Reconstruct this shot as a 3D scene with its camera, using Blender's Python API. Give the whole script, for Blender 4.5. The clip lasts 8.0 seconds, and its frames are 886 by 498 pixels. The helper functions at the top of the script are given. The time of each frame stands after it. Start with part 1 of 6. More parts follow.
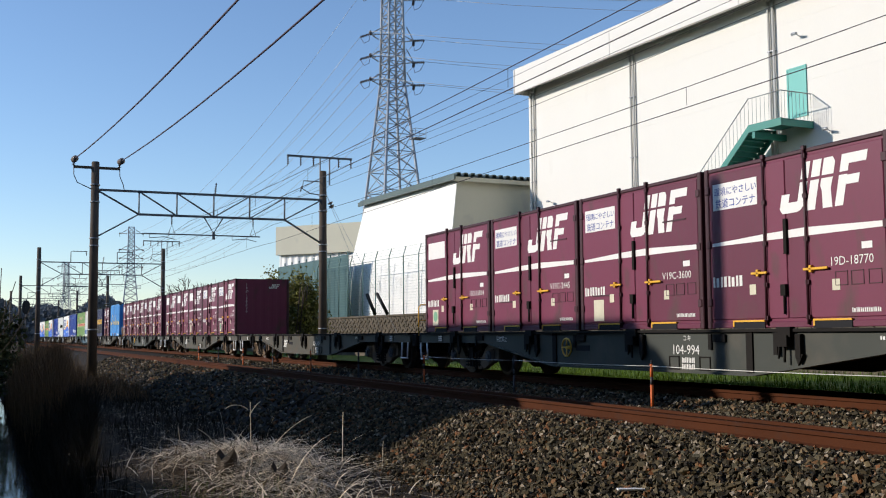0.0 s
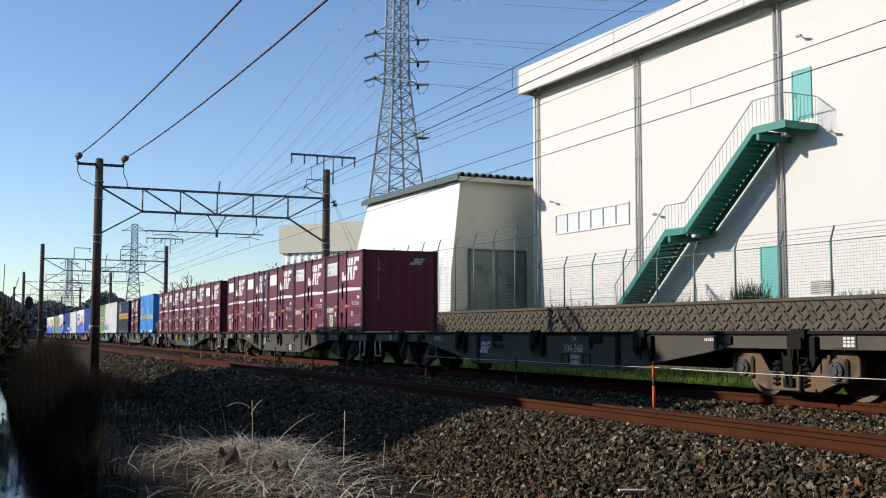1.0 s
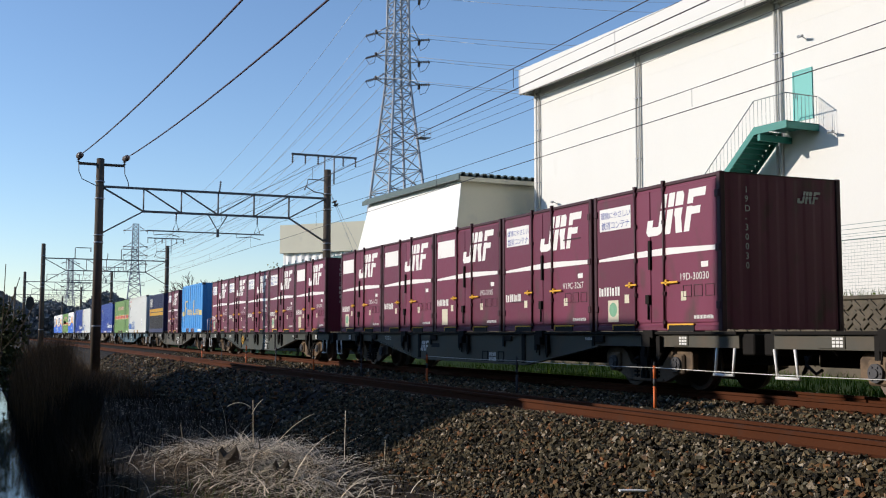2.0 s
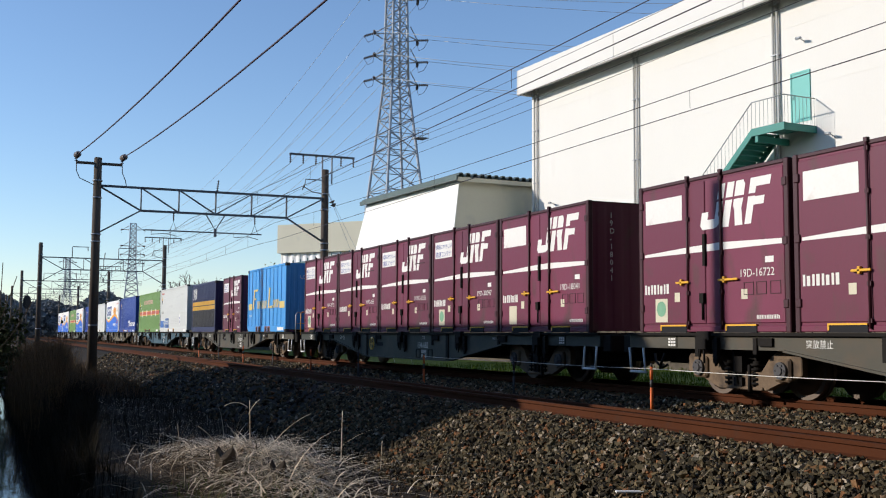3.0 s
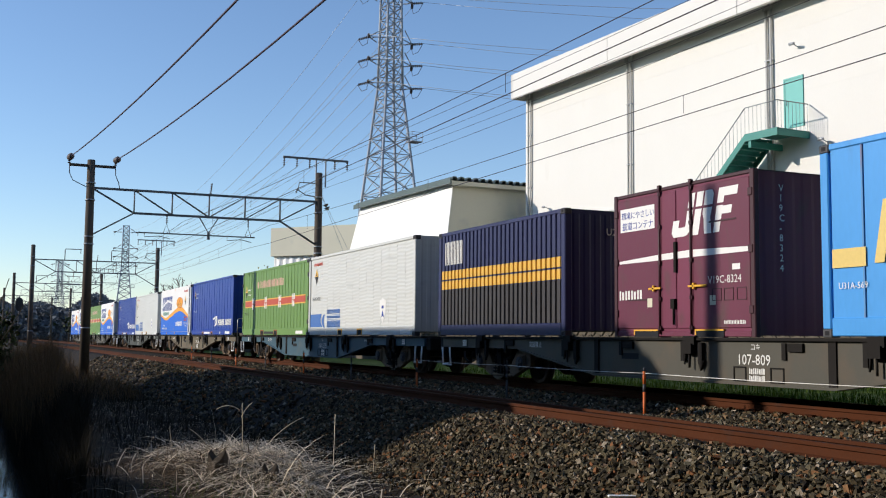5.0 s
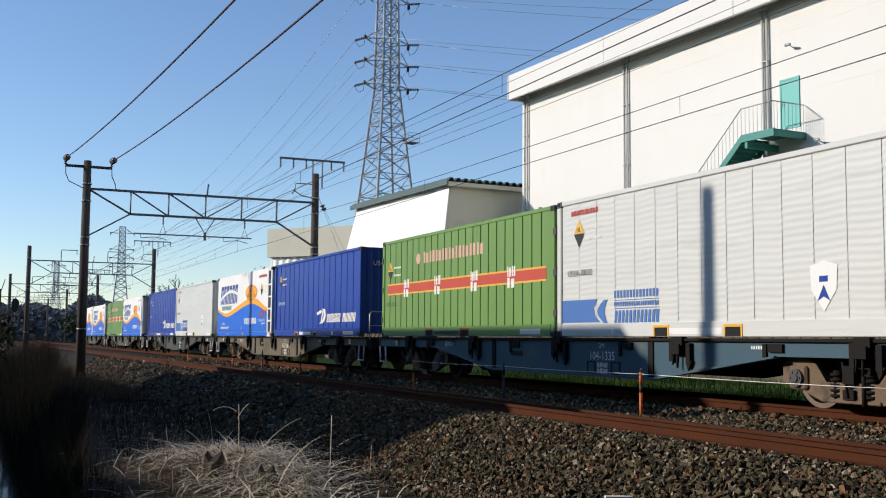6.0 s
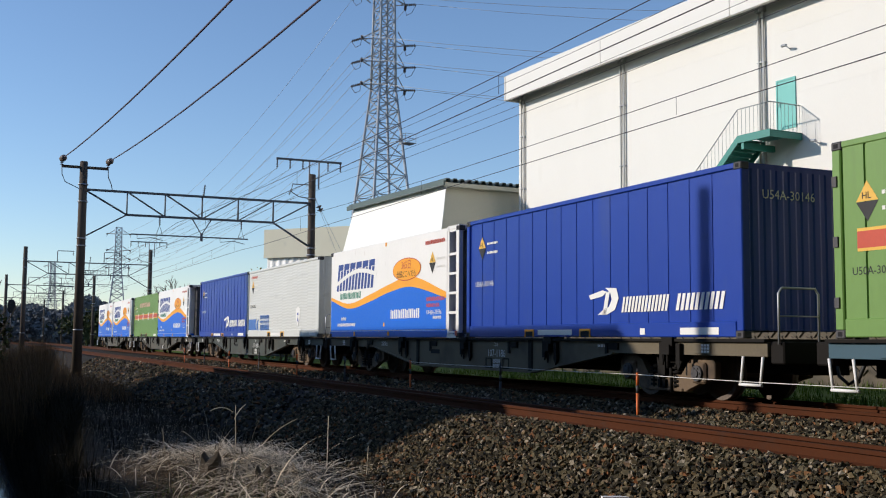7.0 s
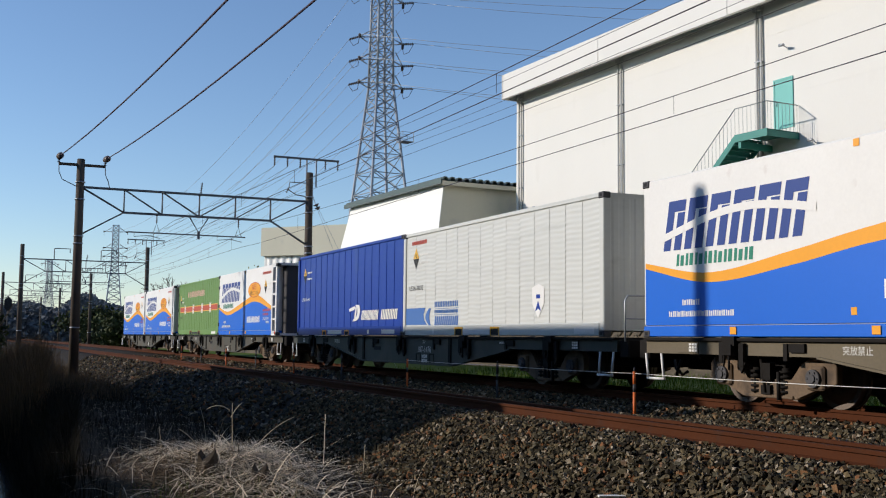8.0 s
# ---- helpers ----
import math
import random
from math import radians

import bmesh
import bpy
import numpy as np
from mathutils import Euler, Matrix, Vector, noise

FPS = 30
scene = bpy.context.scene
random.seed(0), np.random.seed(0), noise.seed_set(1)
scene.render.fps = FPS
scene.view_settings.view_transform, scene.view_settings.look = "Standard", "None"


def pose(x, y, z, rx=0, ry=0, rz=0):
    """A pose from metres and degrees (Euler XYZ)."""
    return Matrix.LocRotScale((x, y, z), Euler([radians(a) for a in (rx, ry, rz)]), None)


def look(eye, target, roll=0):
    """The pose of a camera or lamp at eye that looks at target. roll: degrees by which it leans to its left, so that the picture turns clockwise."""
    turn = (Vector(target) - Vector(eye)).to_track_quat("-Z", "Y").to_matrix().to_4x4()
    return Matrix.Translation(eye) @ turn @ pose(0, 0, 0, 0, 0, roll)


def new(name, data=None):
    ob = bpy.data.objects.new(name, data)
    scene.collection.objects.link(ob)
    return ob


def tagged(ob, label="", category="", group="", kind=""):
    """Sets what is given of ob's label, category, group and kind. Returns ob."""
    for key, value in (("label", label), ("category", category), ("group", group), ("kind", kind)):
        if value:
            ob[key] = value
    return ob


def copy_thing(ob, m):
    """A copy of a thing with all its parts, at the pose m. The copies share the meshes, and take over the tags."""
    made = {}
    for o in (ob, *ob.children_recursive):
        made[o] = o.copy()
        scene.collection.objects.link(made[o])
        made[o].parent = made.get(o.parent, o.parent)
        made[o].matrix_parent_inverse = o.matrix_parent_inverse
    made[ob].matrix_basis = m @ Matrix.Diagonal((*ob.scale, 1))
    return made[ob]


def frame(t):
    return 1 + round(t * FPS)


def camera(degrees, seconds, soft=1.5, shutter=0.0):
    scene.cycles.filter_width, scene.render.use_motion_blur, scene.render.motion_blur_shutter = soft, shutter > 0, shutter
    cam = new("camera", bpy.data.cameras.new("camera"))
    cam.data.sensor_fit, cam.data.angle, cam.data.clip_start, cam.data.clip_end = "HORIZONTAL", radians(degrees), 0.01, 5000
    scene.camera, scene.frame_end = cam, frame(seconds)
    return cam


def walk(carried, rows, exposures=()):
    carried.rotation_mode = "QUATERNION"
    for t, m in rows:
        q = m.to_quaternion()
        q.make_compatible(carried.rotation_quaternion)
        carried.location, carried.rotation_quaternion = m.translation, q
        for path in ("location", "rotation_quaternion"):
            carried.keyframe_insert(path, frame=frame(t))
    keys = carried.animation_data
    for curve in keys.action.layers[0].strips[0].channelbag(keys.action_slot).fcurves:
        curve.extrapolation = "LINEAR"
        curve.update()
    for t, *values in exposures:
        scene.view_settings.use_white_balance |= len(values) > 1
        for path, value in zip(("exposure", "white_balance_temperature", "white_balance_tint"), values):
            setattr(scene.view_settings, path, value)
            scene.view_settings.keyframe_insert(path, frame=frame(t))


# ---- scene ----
EYE = Vector((0.0, 0.0, 0.93))
cam = camera(45.43, 8.0, 1.1)
VIEW = [  # seconds, heading right of the track's direction, pitch, lean
    (0.0, 23.722, 4.608, -0.423), (0.5, 23.593, 4.585, -0.048), (1.0, 23.56, 4.584, 0.039), (1.5, 23.504, 4.584, 0.028),
    (3.0, 23.647, 4.613, 0.294), (3.5, 23.762, 4.672, 0.32), (4.0, 23.868, 4.715, 0.401), (4.5, 23.928, 4.772, 0.473),
    (6.0, 24.181, 4.868, 0.46), (6.5, 24.269, 4.889, 0.451), (7.0, 24.36, 4.904, 0.42), (7.5, 24.469, 4.872, 0.5),
    (8.0, 24.511, 4.826, 0.543)]


def aim(yaw, pitch):
    a, b = radians(yaw), radians(pitch)
    return EYE + 10 * Vector((math.sin(a) * math.cos(b), math.cos(a) * math.cos(b), math.sin(b)))


walk(cam, [(t, look(EYE, aim(a, b), c)) for t, a, b, c in VIEW], [(0.0, 0.16, 6380, 15), (4.5, 0.16, 6380, 15), (6.0, 0.11, 6380, 15), (7.0, 0.05, 6380, 15), (8.0, -0.03, 6380, 15)])

# ---- world and sun ----
SUN_DIR = Vector((-1.697, 0.762, 0.68)).normalized()
world = bpy.data.worlds.new("world")
scene.world = world
world.use_nodes = True
wn = world.node_tree
sky = wn.nodes.new("ShaderNodeTexSky")
sky.sky_type, sky.sun_disc = "NISHITA", False
sky.sun_elevation, sky.sun_rotation = math.asin(SUN_DIR.z), math.atan2(SUN_DIR.x, SUN_DIR.y)
sky.air_density, sky.dust_density, sky.ozone_density = 1.0, 0.05, 3.6
wn.links.new(sky.outputs[0], wn.nodes["Background"].inputs[0])
wn.nodes["Background"].inputs[1].default_value = 0.15
sun = new("sun", bpy.data.lights.new("sun", "SUN"))
sun.data.energy, sun.data.angle, sun.data.color = 3.85, radians(0.53), (1.0, 0.93, 0.80)
sun.matrix_basis = look(SUN_DIR * 300, (0, 0, 0))


# ---- materials ----
def mat(name, color, rough=0.6, metal=0.0, vary=0.15, size=6.0, grain=80.0, bump=0.15, dirt=None, dirt_at=0.6, dirt_size=1.2, per=0.0, stretch=(1, 1, 1), spec=None):
    """A painted or mineral surface: two scales of variation, bump, and stains of a second colour."""
    m = bpy.data.materials.new(name)
    m.use_nodes = True
    nt = m.node_tree
    nd, ln = nt.nodes, nt.links
    bs = nd["Principled BSDF"]
    bs.inputs["Metallic"].default_value = metal
    bs.inputs["Specular IOR Level"].default_value = spec if spec is not None else (0.12 if rough > 0.68 else 0.35)
    tc = nd.new("ShaderNodeTexCoord")
    mp = nd.new("ShaderNodeMapping")
    mp.inputs["Scale"].default_value = stretch
    ln.new(tc.outputs["Object"], mp.inputs[0])

    def nz(scale, detail=4):
        n = nd.new("ShaderNodeTexNoise")
        n.inputs["Scale"].default_value, n.inputs["Detail"].default_value = scale, detail
        ln.new(mp.outputs[0], n.inputs["Vector"])
        return n.outputs[0]

    def mth(op, a, b):
        n = nd.new("ShaderNodeMath")
        n.operation = op
        for i, v in enumerate((a, b)):
            if isinstance(v, (int, float)):
                n.inputs[i].default_value = v
            else:
                ln.new(v, n.inputs[i])
        return n.outputs[0]

    big, small = nz(size / 6), nz(grain, 3)
    f = mth("ADD", mth("MULTIPLY", mth("SUBTRACT", big, 0.5), 2 * vary), mth("MULTIPLY", mth("SUBTRACT", small, 0.5), 1.6 * vary))
    if per:
        oi = nd.new("ShaderNodeObjectInfo")
        ge = nd.new("ShaderNodeNewGeometry")
        rnd = mth("FRACT", mth("ADD", oi.outputs["Random"], ge.outputs["Random Per Island"]), 0)
        f = mth("ADD", f, mth("MULTIPLY", mth("SUBTRACT", rnd, 0.5), 2 * per))
    mul = mth("ADD", f, 1.0)
    mixc = nd.new("ShaderNodeMix")
    mixc.data_type, mixc.blend_type = "RGBA", "MULTIPLY"
    mixc.inputs[0].default_value = 1.0
    mixc.inputs[6].default_value = (*color, 1)
    cb = nd.new("ShaderNodeCombineColor")
    for i in range(3):
        ln.new(mul, cb.inputs[i])
    ln.new(cb.outputs[0], mixc.inputs[7])
    out = mixc.outputs[2]
    if dirt:
        dn = nz(dirt_size, 6)
        rp = nd.new("ShaderNodeValToRGB")
        rp.color_ramp.elements[0].position, rp.color_ramp.elements[1].position = dirt_at, min(1, dirt_at + 0.18)
        ln.new(dn, rp.inputs[0])
        m2 = nd.new("ShaderNodeMix")
        m2.data_type = "RGBA"
        m2.inputs[7].default_value = (*dirt, 1)
        ln.new(rp.outputs[0], m2.inputs[0])
        ln.new(out, m2.inputs[6])
        out = m2.outputs[2]
    ln.new(out, bs.inputs["Base Color"])
    ln.new(mth("ADD", mth("MULTIPLY", mth("SUBTRACT", small, 0.5), 0.25), rough), bs.inputs["Roughness"])
    if bump:
        bp = nd.new("ShaderNodeBump")
        bp.inputs["Strength"].default_value, bp.inputs["Distance"].default_value = bump, 0.01
        ln.new(small, bp.inputs["Height"])
        ln.new(bp.outputs[0], bs.inputs["Normal"])
    return m


def stone_mat(name):
    """Crushed stone: each piece takes its own tint, from dark grey through brown and rust to pale."""
    m = bpy.data.materials.new(name)
    m.use_nodes = True
    nd, ln = m.node_tree.nodes, m.node_tree.links
    bs = nd["Principled BSDF"]
    ge, rp, nz, tc = nd.new("ShaderNodeNewGeometry"), nd.new("ShaderNodeValToRGB"), nd.new("ShaderNodeTexNoise"), nd.new("ShaderNodeTexCoord")
    ln.new(ge.outputs["Random Per Island"], rp.inputs[0])
    cr = rp.color_ramp
    cr.elements[0].position, cr.elements[0].color = 0.0, (0.018, 0.015, 0.012, 1)
    cr.elements[1].position, cr.elements[1].color = 1.0, (0.42, 0.35, 0.26, 1)
    for at, col in ((0.28, (0.055, 0.045, 0.028)), (0.5, (0.12, 0.092, 0.05)), (0.66, (0.105, 0.096, 0.066)), (0.8, (0.18, 0.137, 0.074)), (0.88, (0.22, 0.09, 0.035)), (0.94, (0.26, 0.215, 0.15))):
        cr.elements.new(at).color = (*col, 1)
    nz.inputs["Scale"].default_value, nz.inputs["Detail"].default_value = 45, 5
    ln.new(tc.outputs["Object"], nz.inputs["Vector"])
    mx, ad = nd.new("ShaderNodeMix"), nd.new("ShaderNodeMapRange")
    mx.data_type, mx.blend_type = "RGBA", "MULTIPLY"
    mx.inputs[0].default_value = 1.0
    ad.inputs[3].default_value, ad.inputs[4].default_value = 0.42, 1.45
    ln.new(nz.outputs[0], ad.inputs[0])
    ln.new(rp.outputs[0], mx.inputs[6])
    ln.new(ad.outputs[0], mx.inputs[7])
    ln.new(mx.outputs[2], bs.inputs["Base Color"])
    bs.inputs["Roughness"].default_value = 0.85
    bs.inputs["Specular IOR Level"].default_value = 0.12
    bp = nd.new("ShaderNodeBump")
    bp.inputs["Strength"].default_value, bp.inputs["Distance"].default_value = 0.5, 0.01
    ln.new(nz.outputs[0], bp.inputs["Height"])
    ln.new(bp.outputs[0], bs.inputs["Normal"])
    return m


M_BALLAST = stone_mat("ballast_stone")
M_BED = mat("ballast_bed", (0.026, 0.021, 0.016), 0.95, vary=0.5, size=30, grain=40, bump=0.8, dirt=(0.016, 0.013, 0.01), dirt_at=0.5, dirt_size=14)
M_SOIL = mat("soil", (0.044, 0.032, 0.021), 0.95, vary=0.5, size=10, grain=50, bump=0.7, dirt=(0.02, 0.02, 0.01), dirt_at=0.55, dirt_size=0.8)
M_GRASS = mat("grass", (0.07, 0.115, 0.009), 0.8, vary=0.4, size=8, grain=40, bump=0.5, per=0.3)
M_STRAW = mat("dry_straw", (0.60, 0.50, 0.36), 0.7, vary=0.25, bump=0.1, per=0.7)
M_REED = mat("dry_reed", (0.125, 0.08, 0.042), 0.8, vary=0.3, bump=0.1, per=0.5)
# weeds of the shadowed bank; the shade's darkness is put into the base colour
M_SHADEWEED = mat("shade_dark_weed", (0.02, 0.017, 0.01), 0.85, vary=0.4, bump=0.1, per=0.5)
M_BARK = mat("bark", (0.1, 0.08, 0.06), 0.9, vary=0.35, grain=30, bump=0.6)
M_LEAF = mat("leaf", (0.05, 0.06, 0.022), 0.7, vary=0.35, bump=0.1, per=0.5)
M_BAMBOO = mat("bamboo_leaf", (0.17, 0.16, 0.03), 0.65, vary=0.3, bump=0.1, per=0.5)
# distance haze is mixed into this blue-grey wood colour
M_HAZYWOOD = mat("far_wood", (0.12, 0.13, 0.14), 0.9, vary=0.3, size=2, grain=4, bump=0.2, per=0.4)
M_RAIL = mat("rusty_rail", (0.07, 0.022, 0.008), 0.85, metal=0.0, vary=0.25, grain=40, bump=0.3, dirt=(0.055, 0.026, 0.016), dirt_size=3)
M_RAILTOP = mat("worn_rail_head", (0.062, 0.024, 0.011), 0.85, vary=0.2, grain=30, spec=0.08)
M_SLEEPER = mat("sleeper_concrete", (0.1, 0.085, 0.07), 0.9, vary=0.25, grain=50, bump=0.4, dirt=(0.1, 0.06, 0.04))
M_POLE = mat("pole_concrete", (0.10, 0.08, 0.062), 0.85, vary=0.3, grain=30, bump=0.3, dirt=(0.07, 0.05, 0.04), dirt_size=2, stretch=(1, 1, 0.2))
M_GALV = mat("galvanised_steel", (0.36, 0.38, 0.4), 0.5, metal=0.5, vary=0.15, grain=20, bump=0.05)
M_DARKSTEEL = mat("weathered_steel", (0.07, 0.068, 0.07), 0.6, metal=0.4, vary=0.25, grain=30, bump=0.1)
M_GANTRY = mat("gantry_steel", (0.14, 0.15, 0.16), 0.6, metal=0.2, vary=0.25, grain=30, bump=0.1)
M_WIRE = mat("wire", (0.05, 0.045, 0.05), 0.5, metal=0.4, vary=0.1, bump=0)
M_FEEDER = mat("feeder_wire", (0.05, 0.025, 0.035), 0.5, vary=0.1, bump=0)
M_INSUL = mat("insulator", (0.12, 0.1, 0.09), 0.25, vary=0.1, bump=0)
M_WALLW = mat("cream_panel", (0.73, 0.71, 0.655), 0.75, vary=0.03, size=3, grain=25, bump=0.08, dirt=(0.66, 0.635, 0.575), dirt_at=0.62, dirt_size=0.5, stretch=(1, 1, 0.35))
M_FASCIA = mat("fascia", (0.72, 0.70, 0.65), 0.7, vary=0.04, size=2, grain=20, bump=0.05)
M_SHED = mat("shed_board", (0.70, 0.66, 0.51), 0.8, vary=0.06, size=3, grain=20, bump=0.1, dirt=(0.55, 0.53, 0.45), dirt_at=0.6, dirt_size=0.6)
M_SHEET = mat("white_sheet", (0.86, 0.85, 0.8), 0.7, vary=0.04, size=4, grain=10, bump=0.1)
M_ROOFMETAL = mat("roof_metal", (0.09, 0.12, 0.11), 0.5, metal=0.3, vary=0.2)
M_TEAL = mat("teal_paint", (0.035, 0.22, 0.18), 0.45, vary=0.12, size=5, grain=30, bump=0.05)
M_TEALDOOR = mat("teal_door", (0.14, 0.45, 0.40), 0.5, vary=0.06, bump=0.03)
M_BLOCK = mat("retaining_block", (0.12, 0.10, 0.074), 0.9, vary=0.3, size=8, grain=25, bump=0.6, dirt=(0.09, 0.08, 0.06), dirt_at=0.5, dirt_size=1.5, per=0.15)
M_GLASSW = mat("frosted_window", (0.72, 0.74, 0.72), 0.2, vary=0.03, bump=0)
# near-black that paints the shade inside pockets, holes and slots
M_RECESS = mat("recess_shade", (0.02, 0.02, 0.022), 0.7, vary=0.2)
M_ORANGE = mat("orange_stake", (0.62, 0.14, 0.03), 0.6, vary=0.25, grain=40, dirt=(0.2, 0.06, 0.03))
M_ROPE = mat("rope", (0.7, 0.68, 0.62), 0.8, vary=0.2, grain=200)
M_BLACK = mat("black_rubber", (0.02, 0.02, 0.02), 0.6, vary=0.2)
M_WATER = mat("ditch_water", (0.03, 0.04, 0.045), 0.06, vary=0.1, grain=3, bump=0.05)
M_TUBE = mat("tower_steel", (0.34, 0.36, 0.38), 0.6, metal=0.1, vary=0.12, grain=10, bump=0)
# train paints
M_MAROON = mat("maroon_paint", (0.145, 0.025, 0.054), 0.5, vary=0.12, size=4, grain=25, bump=0.05, dirt=(0.085, 0.04, 0.04), dirt_at=0.55, dirt_size=2.2, per=0.22, stretch=(1, 1, 0.5))
M_MAROON_D = mat("maroon_frame", (0.05, 0.014, 0.02), 0.55, vary=0.2, grain=25, dirt=(0.05, 0.03, 0.02))
M_WHITE = mat("white_paint", (0.78, 0.77, 0.73), 0.55, vary=0.06, grain=20, bump=0.03, dirt=(0.6, 0.55, 0.5), dirt_at=0.68, dirt_size=3)
M_LBLUE = mat("light_blue_paint", (0.055, 0.30, 0.68), 0.45, vary=0.08, size=4, grain=20, bump=0.04, dirt=(0.06, 0.2, 0.42), dirt_at=0.64, dirt_size=1.5, stretch=(1, 1, 0.3))
M_DBLUE = mat("deep_blue_paint", (0.006, 0.042, 0.30), 0.4, vary=0.1, size=4, grain=20, bump=0.04, dirt=(0.03, 0.06, 0.24), dirt_at=0.62, dirt_size=1.5, stretch=(1, 1, 0.3))
M_RBLUE = mat("bright_blue_paint", (0.004, 0.13, 0.62), 0.45, vary=0.06, size=4, grain=20, bump=0.03)
M_NAVY = mat("navy_paint", (0.022, 0.026, 0.085), 0.5, vary=0.15, size=4, grain=20, bump=0.04)
M_BROWNBLK = mat("brown_black_paint", (0.04, 0.035, 0.035), 0.55, vary=0.2, size=4, grain=20)
M_GREENP = mat("green_paint", (0.145, 0.27, 0.065), 0.5, vary=0.1, size=4, grain=20, bump=0.04, dirt=(0.12, 0.2, 0.06), dirt_at=0.6, dirt_size=1.6, stretch=(1, 1, 0.3))
M_SILVER = mat("silver_panel", (0.60, 0.61, 0.57), 0.5, vary=0.06, size=8, grain=5, bump=0.25, dirt=(0.47, 0.48, 0.45), dirt_at=0.6, dirt_size=1.4, stretch=(1, 0.25, 2.2))
M_GOLD = mat("gold_paint", (0.72, 0.42, 0.06), 0.5, vary=0.1, grain=20)
M_YELLOW = mat("yellow_paint", (0.75, 0.40, 0.03), 0.5, vary=0.12, grain=20)
M_ORANGEP = mat("orange_band", (0.85, 0.36, 0.02), 0.5, vary=0.06, grain=20)
M_RED = mat("red_paint", (0.50, 0.07, 0.035), 0.5, vary=0.1, grain=20)
M_PALEGREEN = mat("poster_green", (0.18, 0.38, 0.24), 0.6, vary=0.3, size=40, grain=60)
M_POSTER = mat("poster_paper", (0.62, 0.58, 0.44), 0.7, vary=0.12, grain=30)
M_KOKI = mat("wagon_grey", (0.066, 0.061, 0.044), 0.6, vary=0.2, size=5, grain=25, bump=0.08, dirt=(0.085, 0.066, 0.043), dirt_at=0.48, dirt_size=1.6)
M_KOKIGREEN = mat("wagon_green_grey", (0.042, 0.047, 0.037), 0.6, vary=0.18, size=5, grain=25, bump=0.06, dirt=(0.07, 0.066, 0.05), dirt_at=0.55)
M_KOKIDUST = mat("wagon_dust", (0.15, 0.125, 0.085), 0.7, vary=0.2, size=5, grain=25, bump=0.06, dirt=(0.09, 0.08, 0.06), dirt_at=0.55)
M_KOKIBLUE = mat("wagon_blue_grey", (0.036, 0.085, 0.115), 0.6, vary=0.15, size=5, grain=25, bump=0.06, dirt=(0.09, 0.1, 0.09), dirt_at=0.6)
M_BOGIE = mat("bogie_dust", (0.17, 0.12, 0.078), 0.85, vary=0.3, grain=25, bump=0.3, dirt=(0.08, 0.06, 0.045), dirt_at=0.5, dirt_size=3)
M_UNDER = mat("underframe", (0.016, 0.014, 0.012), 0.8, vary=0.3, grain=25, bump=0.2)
M_WHEEL = mat("wheel_steel", (0.16, 0.125, 0.1), 0.6, metal=0.5, vary=0.25, grain=20)
M_LETTER = mat("letter_white", (0.72, 0.71, 0.66), 0.6, vary=0.08, bump=0)


# ---- building blocks ----
def bx(bm, x0, x1, y0, y1, z0, z1, mi=0):
    v = [bm.verts.new((x, y, z)) for x in (x0, x1) for y in (y0, y1) for z in (z0, z1)]
    for q in ((0, 1, 3, 2), (4, 6, 7, 5), (0, 4, 5, 1), (2, 3, 7, 6), (0, 2, 6, 4), (1, 5, 7, 3)):
        bm.faces.new([v[i] for i in q]).material_index = mi
    return v


def tube(bm, p, q, r, n=8, r2=None, mi=0):
    p, q = Vector(p), Vector(q)
    r2 = r if r2 is None else r2
    d = (q - p).normalized()
    a = d.cross(Vector((0, 0, 1)) if abs(d.z) < 0.9 else Vector((1, 0, 0))).normalized()
    b = d.cross(a)
    A = [bm.verts.new(p + r * (math.cos(k * 2 * math.pi / n) * a + math.sin(k * 2 * math.pi / n) * b)) for k in range(n)]
    B = [bm.verts.new(q + r2 * (math.cos(k * 2 * math.pi / n) * a + math.sin(k * 2 * math.pi / n) * b)) for k in range(n)]
    for k in range(n):
        f = bm.faces.new((A[k], A[(k + 1) % n], B[(k + 1) % n], B[k]))
        f.material_index, f.smooth = mi, n > 5
    bm.faces.new(A[::-1]).material_index = mi
    bm.faces.new(B).material_index = mi


def path(bm, pts, r, n=6):
    """One continuous round bar along a polyline."""
    pts = [Vector(p) for p in pts]
    rings = []
    for i, p in enumerate(pts):
        d = (pts[min(i + 1, len(pts) - 1)] - pts[max(i - 1, 0)]).normalized()
        a = d.cross(Vector((0, 0, 1)) if abs(d.z) < 0.95 else Vector((0, 1, 0))).normalized()
        c = d.cross(a)
        rings.append([bm.verts.new(p + r * (math.cos(k * 2 * math.pi / n) * a + math.sin(k * 2 * math.pi / n) * c)) for k in range(n)])
    for A, C in zip(rings, rings[1:]):
        best = min(range(n), key=lambda s: sum((A[k].co - C[(k + s) % n].co).length for k in range(n)))
        for k in range(n):
            bm.faces.new((A[k], A[(k + 1) % n], C[(k + 1 + best) % n], C[(k + best) % n])).smooth = True
    bm.faces.new(rings[0][::-1])
    bm.faces.new(rings[-1])


def prism(bm, poly, axis, a, b, mi=0):
    """The polygon (pairs) extruded from a to b along an axis; the pairs are the other two coordinates in order."""
    def at(u, w, h):
        return {"x": (h, u, w), "y": (u, h, w), "z": (u, w, h)}[axis]
    A = [bm.verts.new(at(u, w, a)) for u, w in poly]
    B = [bm.verts.new(at(u, w, b)) for u, w in poly]
    n = len(poly)
    for k in range(n):
        bm.faces.new((A[k], A[(k + 1) % n], B[(k + 1) % n], B[k])).material_index = mi
    bm.faces.new(A[::-1]).material_index = mi
    bm.faces.new(B).material_index = mi


